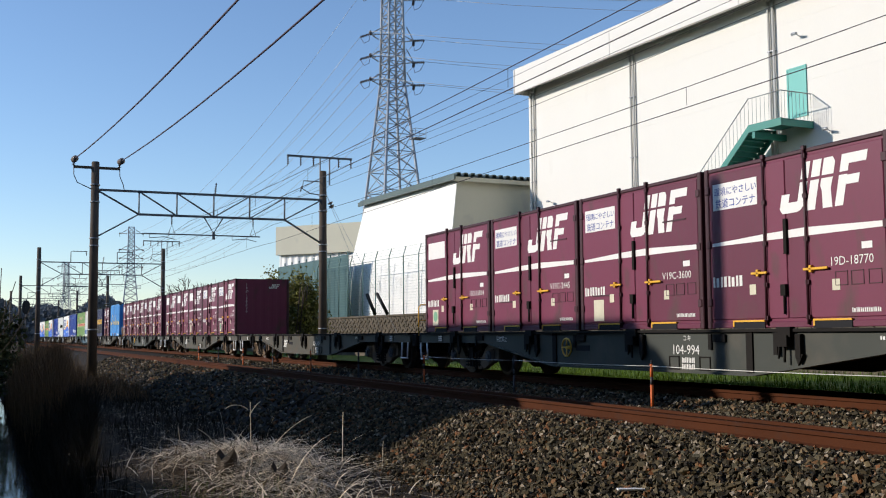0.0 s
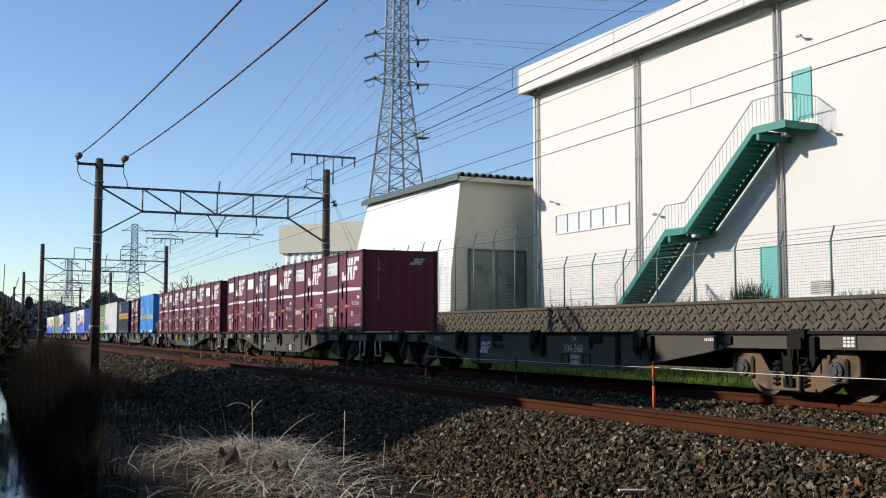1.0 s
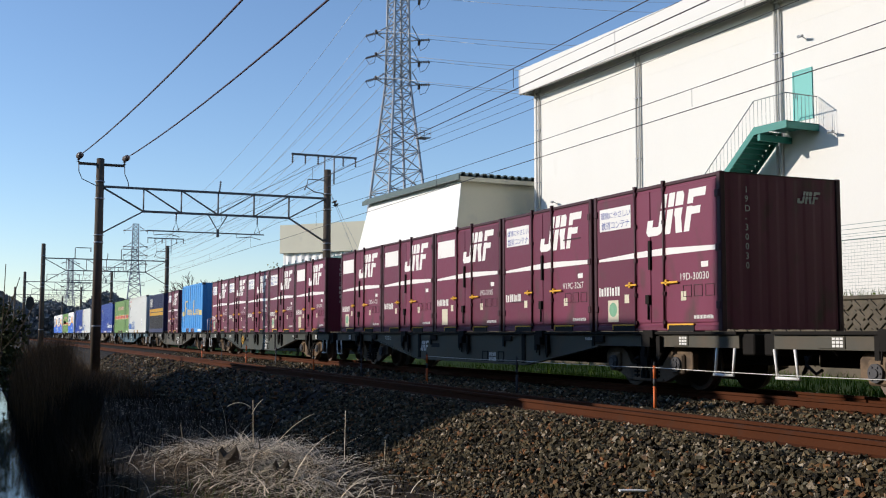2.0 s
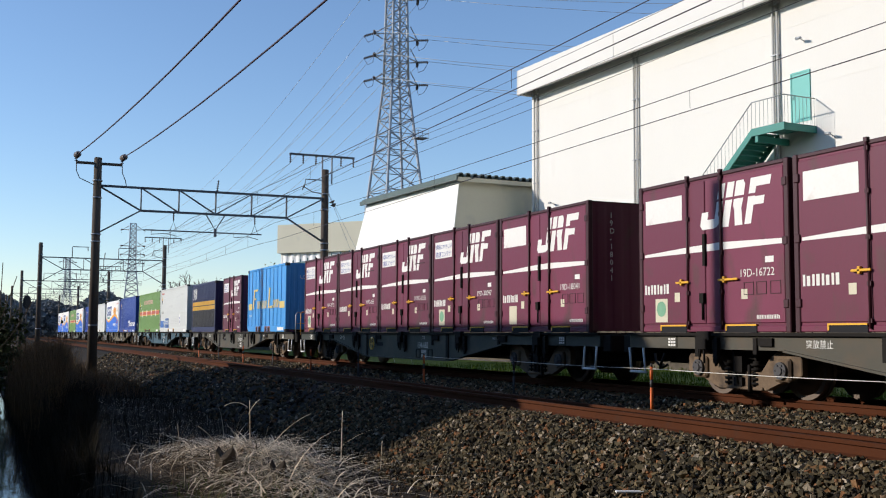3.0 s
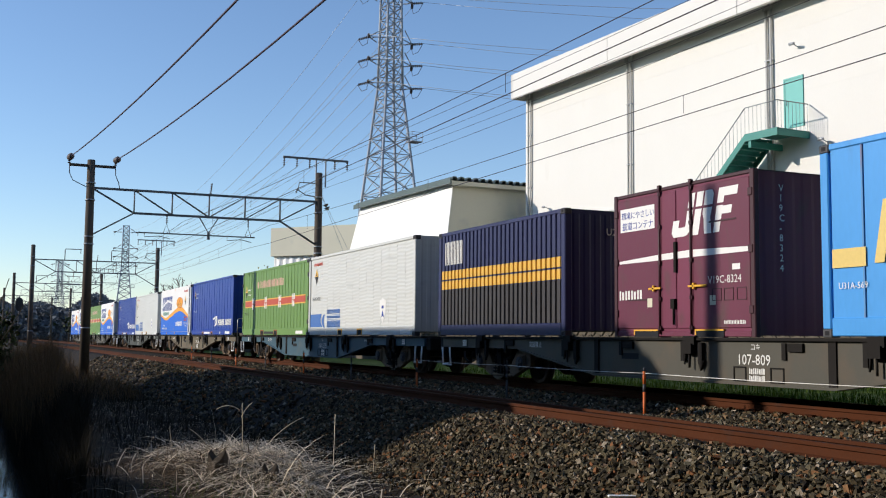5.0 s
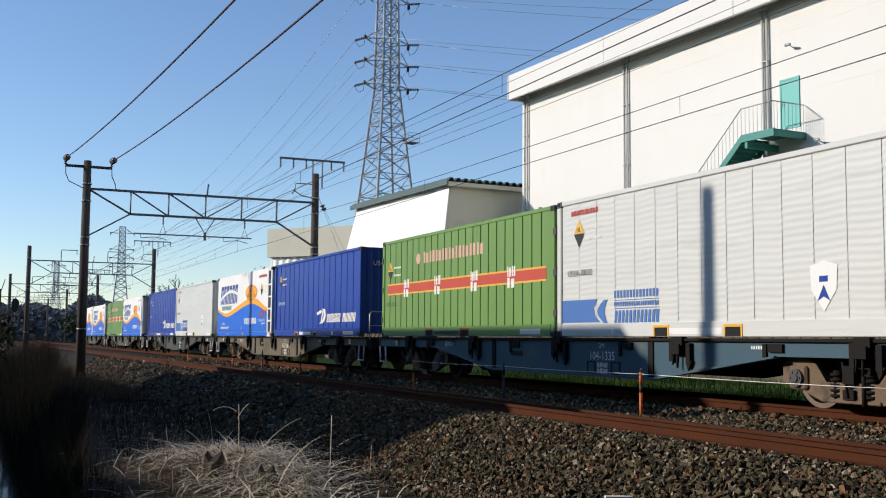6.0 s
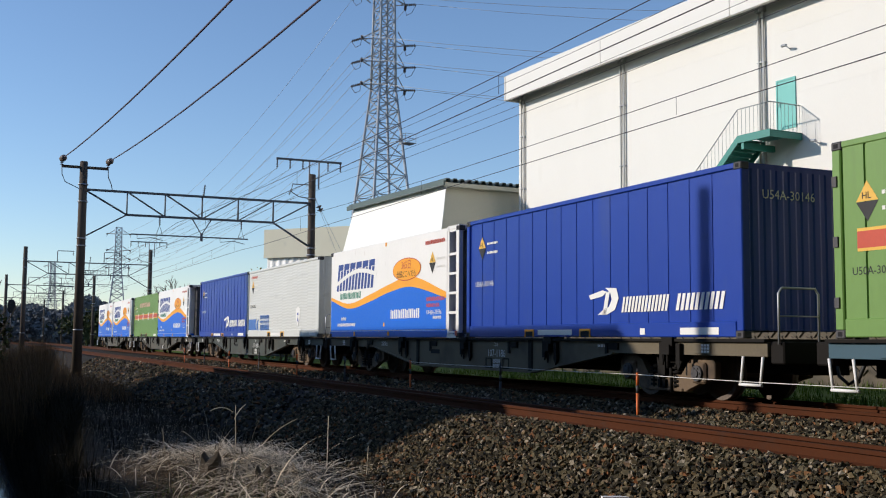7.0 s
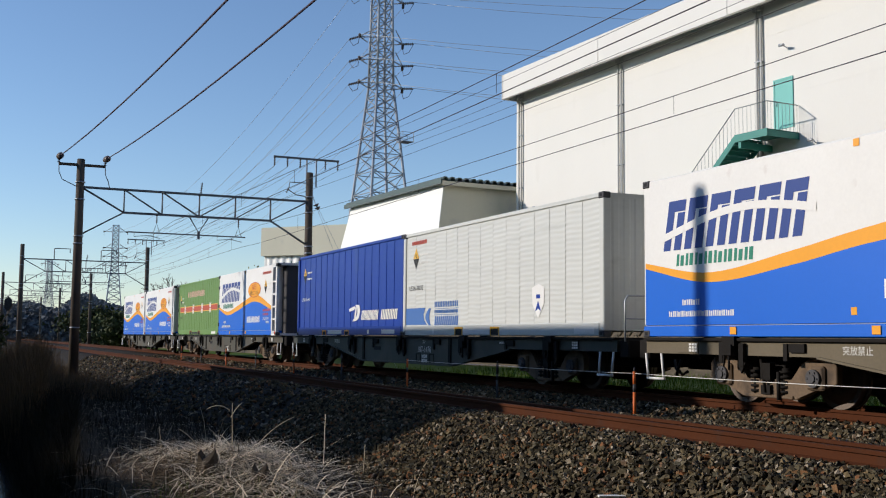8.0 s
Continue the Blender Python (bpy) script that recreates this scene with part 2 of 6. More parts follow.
def mesh_of(name, bm, mats, bevel=0.0):
    if bevel:
        bmesh.ops.bevel(bm, geom=bm.edges[:], offset=bevel, segments=1, affect="EDGES", clamp_overlap=True)
    bmesh.ops.recalc_face_normals(bm, faces=bm.faces[:])
    me = bpy.data.meshes.new(name)
    bm.to_mesh(me)
    bm.free()
    for m in mats if isinstance(mats, (list, tuple)) else [mats]:
        me.materials.append(m)
    return me


def part(name, bm, material, parent=None, label="", bevel=0.0):
    ob = new(name, mesh_of(name, bm, material, bevel))
    ob.parent = parent
    if label:
        ob["label"] = label
    return ob


def thing(name, label, category, m=None, group="", kind=""):
    ob = tagged(new(name), label, category, group, kind)
    if m is not None:
        ob.matrix_basis = m
    return ob


def B():
    return bmesh.new()


def raw(name, verts, faces, material, parent=None):
    me = bpy.data.meshes.new(name)
    me.from_pydata(verts, [], faces)
    me.shade_flat()
    me.materials.append(material)
    ob = new(name, me)
    ob.parent = parent
    return ob


M_GALVPALE = mat("pale_pipe", (0.5, 0.49, 0.45), 0.5, vary=0.1, grain=20, bump=0.03)
M_RAILGREY = mat("railing_grey", (0.3, 0.33, 0.32), 0.5, metal=0.2, vary=0.15)
M_FENCE = mat("fence_green_grey", (0.12, 0.2, 0.18), 0.5, metal=0.1, vary=0.2)
M_SCREEN = mat("screen_grey_green", (0.22, 0.25, 0.21), 0.7, vary=0.25, size=4, grain=15, dirt=(0.1, 0.11, 0.09), dirt_at=0.5, dirt_size=1.0)
M_SCREENBLUE = mat("screen_blue_green", (0.05, 0.11, 0.11), 0.5, vary=0.3, size=6, grain=10)
XT = 11.69            # centre of the far track
# ---- ground, tracks ----
def smooth(a, b, v):
    t = min(1.0, max(0.0, (v - a) / (b - a)))
    return t * t * (3 - 2 * t)


def height(x, y):
    z = -1.02 + 0.07 * noise.noise((x * 0.5, y * 0.5, 0)) + 0.03 * noise.noise((x * 2, y * 2, 4))
    z += 0.62 * smooth(13.2, 14.2, x)
    z -= 1.0 * smooth(1.7, 0.7, x) * smooth(-4.5, -3.5, x) * smooth(8, 11, y) * smooth(70, 60, y)
    z += 0.28 * math.exp(-((x - 3.4) / 1.1) ** 2 - ((y - 14.8) / 2.2) ** 2)
    return z


def ground_sheet():
    xs = [-3000, -600, -150, -60, -25, -12, -6] + [-4.5 + 0.35 * k for k in range(30)] + [6.5, 8, 10, 12, 13, 13.5, 14, 14.5, 16, 19, 23, 27, 40, 70, 150, 600, 3000]
    ys = [-3000, -400, -80, -20, -5, 2, 6] + [7 + 0.5 * k for k in range(60)] + [38 + 2 * k for k in range(20)] + [85, 110, 160, 250, 500, 1200, 4000]
    v = [(x, y, height(x, y)) for y in ys for x in xs]
    n = len(xs)
    f = [(j * n + i, j * n + i + 1, (j + 1) * n + i + 1, (j + 1) * n + i) for j in range(len(ys) - 1) for i in range(n - 1)]
    return tagged(raw("ground", v, f, M_SOIL), "bare brown soil with sparse weeds beside the railway", "ground", kind="structure")


ground_sheet()
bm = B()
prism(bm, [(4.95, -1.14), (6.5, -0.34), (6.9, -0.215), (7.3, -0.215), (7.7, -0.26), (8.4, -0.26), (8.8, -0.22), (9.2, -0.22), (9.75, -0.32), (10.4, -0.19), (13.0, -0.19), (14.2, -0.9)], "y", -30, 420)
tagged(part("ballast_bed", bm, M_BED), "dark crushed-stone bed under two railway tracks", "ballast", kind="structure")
bm = B()
bx(bm, -3.6, 0.95, 9, 66, -1.62, -1.58)
tagged(part("water", bm, M_WATER), "still dark ditch water reflecting the sky", "water", kind="structure")

PROFILE = [(-0.064, -0.153), (0.064, -0.153), (0.064, -0.142), (0.012, -0.125), (0.009, -0.05), (0.033, -0.038), (0.034, -0.004), (0.028, 0.0),
           (-0.028, 0.0), (-0.034, -0.004), (-0.033, -0.038), (-0.009, -0.05), (-0.012, -0.125), (-0.064, -0.142)]
NEAR = 8.05
for name, c, dz, lab in (("track_near", NEAR, -0.03, "rust-brown rails of the idle near track on stone ballast"), ("track_far", XT, 0.0, "rust-brown rails of the far track under the goods train")):
    tr = thing(name, lab, "railway track", pose(0, 0, dz), kind="structure")
    for s in (-0.568, 0.568):
        bm = B()
        low = -0.09 if c == NEAR and s > 0 else 0.0     # the near track is canted
        prism(bm, [(c + s + u, z + low) for u, z in PROFILE], "y", -30, 420)
        r = part("rail", bm, M_RAIL, tr)
        bm = B()
        bx(bm, c + s - 0.024, c + s + 0.024, -30, 420, low - 0.003, low + 0.0015)
        part("rail_head", bm, M_RAILTOP, r, "worn steel running band")
    bm = B()
    prism(bm, [(c - 0.95, -0.38), (c + 0.95, -0.38), (c + 0.95, -0.21), (c + 0.7, -0.155), (c - 0.7, -0.155), (c - 0.95, -0.21)], "y", -0.12, 0.12)
    me = mesh_of("sleeper", bm, M_SLEEPER)
    bm = B()
    for s in (-0.568, 0.568):
        for d in (-0.1, 0.1):
            bx(bm, c + s + d - 0.04, c + s + d + 0.04, -0.07, 0.07, -0.16, -0.115)
    clip_me = mesh_of("rail_clip", bm, M_RAIL)
    for k in range(90):
        sl = new("sleeper", me)
        sl.parent, sl.location = tr, (0, 4 + 0.6 * k, 0)
        if k < 50 and c == XT:
            cl = new("rail_clip", clip_me)
            cl.parent = sl

# ---- hall, shed, walls beyond the line; their plan is turned a little against the track ----
W = pose(0, 0, 0, 0, 0, math.degrees(math.atan2(0.0585, 0.9983)))
QH = 31.85           # front of the hall


def wpose(x, y, z, rz=0):
    return W @ pose(x, y, z, 0, 0, rz)


hall = thing("industrial_hall", "tall cream-white industrial hall with overhanging parapet", "building", W)
bm = B()
bx(bm, QH, QH + 0.25, -12, 51.3, 1.9, 15.1)
part("front_wall", bm, M_WALLW, hall)
bm = B()
bx(bm, QH + 0.25, QH + 26, 51.05, 51.3, 1.9, 15.1)
part("end_wall", bm, M_WALLW, hall)
bm = B()
bx(bm, QH + 0.25, QH + 26, -12, -11.75, 1.9, 15.1)
part("end_wall", bm, M_WALLW, hall)
bm = B()
bx(bm, QH + 25.75, QH + 26, -11.75, 51.05, 1.9, 15.1)
part("back_wall", bm, M_WALLW, hall)
bm = B()
bx(bm, QH - 0.75, QH + 26.5, -12.6, 51.28, 15.1, 15.6)
roof = part("roof", bm, M_FASCIA, hall)
for y0, y1 in [(-12.6 + 9.126 * k, -12.62 + 9.126 * (k + 1)) for k in range(7)]:
    bm = B()
    bx(bm, QH - 0.95, QH - 0.75, y0, y1, 14.62, 16.05)
    part("fascia_panel", bm, M_FASCIA, roof, bevel=0.02)
bm = B()
bx(bm, QH - 0.95, QH + 26, 51.31, 51.42, 14.62, 16.05)
part("fascia_panel", bm, M_FASCIA, roof, bevel=0.02)
bm = B()
bx(bm, QH - 0.7, QH - 0.02, -12, 51.3, 14.92, 15.1)
part("gutter", bm, M_ROOFMETAL, hall, "dark gutter under the parapet")
# thin horizontal and vertical joints of the wall panels
for z in (4.9, 7.9, 10.9, 13.5):
    bm = B()
    bx(bm, QH - 0.006, QH + 0.01, -12, 51.3, z, z + 0.012)
    part("panel_joint", bm, M_FASCIA, hall)
for y in (50.75, 41.5, 32.1, 22.6, 13.0):
    for dy in (-0.13, 0.13):
        bm = B()
        tube(bm, (QH - 0.1, y + dy, 2.0), (QH - 0.1, y + dy, 14.75), 0.055, 10)
        bx(bm, QH - 0.2, QH - 0.02, y + dy - 0.1, y + dy + 0.1, 14.65, 14.92)
        dp = part("downpipe", bm, M_GALVPALE, hall, "pale grey rain pipe")
    for z in (3.5, 6.5, 9.5, 12.5):
        bm = B()
        bx(bm, QH - 0.16, QH, y - 0.2, y + 0.2, z, z + 0.03)
        part("pipe_bracket", bm, M_GALV, hall)


def hall_door(y0, y1, z0, z1):
    bm = B()
    bx(bm, QH - 0.03, QH + 0.02, y0, y1, z0, z1)
    d = part("door", bm, M_TEALDOOR, hall, "pale teal steel door", bevel=0.008)
    for a, b, c, e in ((y0 - 0.07, y0, z0, z1 + 0.07), (y1, y1 + 0.07, z0, z1 + 0.07), (y0, y1, z1, z1 + 0.07)):
        bm = B()
        bx(bm, QH - 0.05, QH + 0.02, a, b, c, e)
        part("door_frame", bm, M_TEALDOOR, d)
    bm = B()
    tube(bm, (QH - 0.09, y1 - 0.12, z0 + 0.95), (QH - 0.09, y1 - 0.12, z0 + 1.15), 0.02, 8)
    part("door_handle", bm, M_GALV, d)


hall_door(30.4, 31.3, 9.5, 11.5)
hall_door(32.45, 33.3, 2.1, 4.5)
win = part("window_strip", B(), M_FASCIA, hall, "long low strip of frosted windows")
for k in range(6):
    y = 42.35 + 1.1 * k
    bm = B()
    bx(bm, QH - 0.02, QH + 0.02, y + 0.05, y + 1.0, 6.45, 7.4)
    p = part("pane", bm, M_GLASSW, win)
for y0, y1, z0, z1 in [(42.3, 48.95, 6.36, 6.45), (42.3, 48.95, 7.4, 7.49)] + [(42.3 + 1.1 * k, 42.38 + 1.1 * k, 6.45, 7.4) for k in range(7)]:
    bm = B()
    bx(bm, QH - 0.07, QH + 0.02, y0, y1, z0, z1)
    part("frame_bar", bm, M_FASCIA, win)
for y in (29.5, 30.1):
    bm = B()
    bx(bm, QH - 0.04, QH + 0.02, y, y + 0.56, 2.5, 3.05)
    v = part("wall_vent", bm, M_FASCIA, hall, "white louvred vent")
    for k in range(6):
        bm = B()
        bx(bm, QH - 0.06, QH - 0.035, y + 0.04, y + 0.52, 2.55 + 0.08 * k, 2.58 + 0.08 * k)
        part("slat", bm, M_DARKSTEEL, v)
for y, z in ((30.6, 12.75), (39.9, 6.5), (48.9, 8.1), (29.2, 8.65)):
    bm = B()
    tube(bm, (QH, y, z), (QH - 0.35, y, z + 0.12), 0.02, 6)
    tube(bm, (QH - 0.3, y + 0.14, z + 0.1), (QH - 0.38, y - 0.16, z + 0.06), 0.07, 8, 0.05)
    part("wall_lamp", bm, M_GALV, hall, "small bracket lamp")

# outside stair: two flights and two landings along the wall
stair = thing("outside_stair", "dark teal steel outside staircase with thin railings against the hall", "staircase", W)
XO, XI = QH - 1.7, QH - 0.25


def flight(ya, za, yb, zb, n):
    for x in (XO, XI):
        bm = B()
        prism(bm, [(ya, za - 0.30), (ya, za + 0.02), (yb, zb + 0.02), (yb, zb - 0.30)], "x", x - 0.03, x + 0.03)
        part("stringer", bm, M_TEAL, stair)
    for k in range(n):
        y = ya + (yb - ya) * (k + 0.5) / n
        z = za + (zb - za) * (k + 0.5) / n
        bm = B()
        bx(bm, XO + 0.03, XI - 0.03, y - 0.14, y + 0.14, z - 0.03, z)
        bx(bm, XO + 0.03, XI - 0.03, y + 0.12, y + 0.14, z - 0.2, z - 0.03)
        part("tread", bm, M_TEAL, stair)
    rail_run(ya, za, yb, zb)


def rail_run(ya, za, yb, zb, x=XO, n=None):
    bm = B()
    tube(bm, (x, ya, za + 1.1), (x, yb, zb + 1.1), 0.022, 6)
    n = n or max(2, round(abs(yb - ya) / 0.22))
    part("handrail", bm, M_RAILGREY, stair)
    for k in range(n + 1):
        y, z = ya + (yb - ya) * k / n, za + (zb - za) * k / n
        bm = B()
        tube(bm, (x, y, z), (x, y, z + 1.1), 0.011, 4)
        part("baluster", bm, M_RAILGREY, stair)


def landing(ya, yb, z):
    bm = B()
    bx(bm, XO - 0.04, QH - 0.02, yb, ya, z - 0.05, z)
    bx(bm, XO - 0.05, XO + 0.03, yb, ya, z - 0.28, z + 0.02)
    bx(bm, XO, QH - 0.02, yb, yb + 0.06, z - 0.28, z)
    part("landing", bm, M_TEAL, stair)
    bm = B()
    bx(bm, XO - 0.02, QH - 0.01, ya - 0.35, ya - 0.2, z - 0.55, z - 0.3)
    part("landing_beam", bm, M_TEAL, stair)
    rail_run(ya, z, yb, z)


flight(41.3, 2.15, 37.45, 5.55, 18)
landing(37.45, 36.1, 5.55)
flight(36.1, 5.55, 31.85, 9.2, 20)
landing(31.85, 30.05, 9.2)
bm = B()
for k in range(8):
    x = XO + 0.2 * (k + 1)
    tube(bm, (x, 30.08, 9.2), (x, 30.08, 10.3), 0.011, 4)
path(bm, [(XO, 30.08, 10.3), (QH - 0.05, 30.08, 10.3)], 0.022)
part("end_railing", bm, M_RAILGREY, stair)

# shed with battered front
shed = thing("storage_shed", "cream shed with leaning front wall and corrugated roof beside the hall", "shed", W)
A0, A1, T0, T1 = 52.6, 68.0, 52.7, 66.0
bm = B()
v = [bm.verts.new(p) for p in ((27.2, A0, 2.0), (27.2, A1, 2.0), (33.8, A1, 2.0), (33.8, A0, 2.0), (27.25, A0, 4.4), (27.25, A1, 4.4), (33.8, A1, 4.4), (33.8, A0, 4.4),
                               (27.9, T0, 9.7), (27.9, T1, 9.8), (33.8, T1, 9.8), (33.8, T0, 9.7))]
for q in ((3, 0, 4, 7), (7, 4, 8, 11), (1, 2, 6, 5), (5, 6, 10, 9), (8, 9, 10, 11), (2, 3, 7, 6), (6, 7, 11, 10)):
    bm.faces.new([v[i] for i in q])
part("shell", bm, M_SHED, shed)
# same boards as the shell; sunlight on this side is put into the colour
bm = B()
v = [bm.verts.new(p) for p in ((27.2, A0, 2.0), (27.2, A1, 2.0), (27.25, A0, 4.4), (27.25, A1, 4.4), (27.9, T0, 9.7), (27.9, T1, 9.8))]
bm.faces.new([v[i] for i in (0, 1, 3, 2)])
bm.faces.new([v[i] for i in (2, 3, 5, 4)])
sunlit_front = part("front_wall", bm, M_SHEET, shed, "leaning front wall, whitened for the sun on it")
sunlit_front.modifiers.new("thick", "SOLIDIFY").thickness = 0.04
for y in (55.4, 58.9, 62.2):
    bm = B()
    bx(bm, 27.18, 27.21, y, y + 0.03, 2.0, 4.4)
    tube(bm, (27.24, y, 4.4), (27.88, y * 0.93 + 4.0, 9.6), 0.014, 4)
    part("sheet_joint", bm, M_FASCIA, shed)
rf = part("corrugated_roof", B(), M_ROOFMETAL, shed, "dark corrugated metal roof")
for k in range(14):
    x = 27.55 + 0.46 * k
    bm = B()
    prism(bm, [(x, 9.84), (x + 0.1, 10.04), (x + 0.3, 10.04), (x + 0.40, 9.84), (x + 0.46, 9.84), (x + 0.46, 9.80), (x + 0.38, 9.80), (x + 0.28, 9.99), (x + 0.12, 9.99), (x + 0.02, 9.80)], "y", T0 - 0.45, T1 + 0.4)
    part("roof_sheet", bm, M_ROOFMETAL, rf)
bm = B()
bx(bm, 27.45, 27.55, T0 - 0.45, T1 + 0.4, 9.62, 9.9)
part("roof_edge", bm, M_ROOFMETAL, shed)
bm = B()
bx(bm, 27.55, 33.8, T0 - 0.42, T0 - 0.34, 9.56, 9.8)
part("barge_board", bm, M_SHED, shed)
bm = B()
bx(bm, 28.4, 32.0, A0 - 0.06, A0 - 0.01, 2.05, 5.6)
dr = part("sliding_door", bm, M_SCREEN, shed, "dull green-grey sliding door")
for x0, x1, z0, z1 in ((28.3, 28.42, 2.0, 5.75), (31.98, 32.1, 2.0, 5.75), (28.3, 32.1, 5.6, 5.75), (30.1, 30.2, 2.0, 5.6)):
    bm = B()
    bx(bm, x0, x1, A0 - 0.1, A0 - 0.05, z0, z1)
    part("door_bar", bm, M_ROOFMETAL, dr)

# terrace behind the retaining wall
bm = B()
bx(bm, 25.7, 75, -14, 130, -1.2, 2.0)
t = tagged(part("terrace", bm, M_SOIL), "raised yard behind the retaining wall", "ground", kind="structure")
t.matrix_basis = W
QW = 25.35
wall = thing("retaining_wall", "weathered grey-brown block retaining wall with herringbone relief", "wall", W, kind="structure")
bm = B()
bx(bm, QW + 0.06, QW + 0.35, -14, 130, -1.2, 2.0)
part("wall_core", bm, M_BLOCK, wall)
bm = B()
bx(bm, QW - 0.02, QW + 0.4, -14, 130, 1.98, 2.1)
part("coping", bm, M_BLOCK, wall, bevel=0.02)

# mesh fence on the wall
fence = thing("mesh_fence", "green-grey steel mesh fence with slanted barbed-wire arms on the wall", "fence", W)


def fence_run(ya, yb, h, step, arm, hz):
    n = round((yb - ya) / step)
    for k in range(n + 1):
        y = ya + (yb - ya) * k / n
        bm = B()
        tube(bm, (QW + 0.15, y, 2.05), (QW + 0.15, y, 2.1 + h), 0.035, 8)
        tube(bm, (QW + 0.15, y, 2.1 + h), (QW + 0.32, y, 2.1 + h + arm), 0.03, 8)
        part("post", bm, M_FENCE, fence)
    bm = B()
    for z in [2.2 + hz * i for i in range(int(h / hz) + 1)]:
        tube(bm, (QW + 0.12, ya, z), (QW + 0.12, yb, z), 0.004, 4)
    m = int((yb - ya) / 0.12)
    for k in range(m):
        y = ya + (yb - ya) * k / m
        tube(bm, (QW + 0.12, y, 2.15), (QW + 0.12, y, 2.05 + h), 0.0022, 3)
    tagged(part("mesh", bm, M_FENCE, fence, "fine wire mesh"), kind="stuff")
    for i in range(3):
        bm = B()
        tube(bm, (QW + 0.2 + 0.05 * i, ya, 2.1 + h + arm * (0.3 + 0.33 * i)), (QW + 0.2 + 0.05 * i, yb, 2.1 + h + arm * (0.3 + 0.33 * i)), 0.007, 4)
        part("barbed_wire", bm, M_FENCE, fence)
    for z in (2.1 + h - 0.05,):
        bm = B()
        tube(bm, (QW + 0.13, ya, z), (QW + 0.13, yb, z), 0.017, 6)
        part("rail", bm, M_FENCE, fence)


fence_run(13.05, 40.72, 1.75, 2.15, 0.45, 0.1)
fence_run(40.75, 69.0, 3.35, 2.0, 0.55, 0.16)

# hall further back with a curtained bay
hall2 = thing("curtained_hall", "beige steel hall with white curtain below its deep fascia", "building", wpose(29.3, 89.8, 0, -54))
bm = B()
bx(bm, 0, 20, 0, 22, 8.0, 10.5)
part("fascia", bm, M_SHED, hall2, "deep beige fascia")
bm = B()
bx(bm, 1, 20, 2.7, 21, 2.0, 8.0)
part("back_room", bm, M_SHED, hall2)
bm = B()
cv = [(0.2 + 0.14 * k, 0.3 + 0.13 * math.sin(k * 1.25) + 0.06 * math.sin(k * 0.37)) for k in range(121)]
lo = [bm.verts.new((x, y, 4.3)) for x, y in cv]
hi = [bm.verts.new((x, y * 0.3 + 0.2, 8.05)) for x, y in cv]
for k in range(120):
    bm.faces.new((lo[k], lo[k + 1], hi[k + 1], hi[k])).smooth = True
c = part("curtain", bm, M_SHEET, hall2, "hanging white curtain")
c.modifiers.new("thick", "SOLIDIFY").thickness = 0.02
for x in (0.1, 5.9, 11.7, 17.4):
    bm = B()
    bx(bm, x, x + 0.25, 0.6, 0.85, 2.0, 8.0)
    part("column", bm, M_GALV, hall2)
screen = thing("screen_panels", "row of blue-green translucent screen panels on posts", "screen", W)
for k in range(-3, 6):
    bm = B()
    bx(bm, 25.9, 25.95, 69.3 + 1.6 * k, 70.8 + 1.6 * k, 2.0, 6.2)
    part("panel", bm, M_SCREENBLUE, screen, bevel=0.01)
    bm = B()
    tube(bm, (25.92, 69.2 + 1.6 * k, 2.0), (25.92, 69.2 + 1.6 * k, 6.4), 0.05, 8)
    part("post", bm, M_FENCE, screen)


# ---- overhead line ----
def insulator(bm, p, q, r=0.06, n=5):
    p, q = Vector(p), Vector(q)
    tube(bm, p, q, 0.02, 6)
    for k in range(n):
        a = p.lerp(q, (k + 0.2) / n)
        b = p.lerp(q, (k + 0.6) / n)
        tube(bm, a, b, r, 8, r * 0.5)


XA, XB = 4.26, 13.95


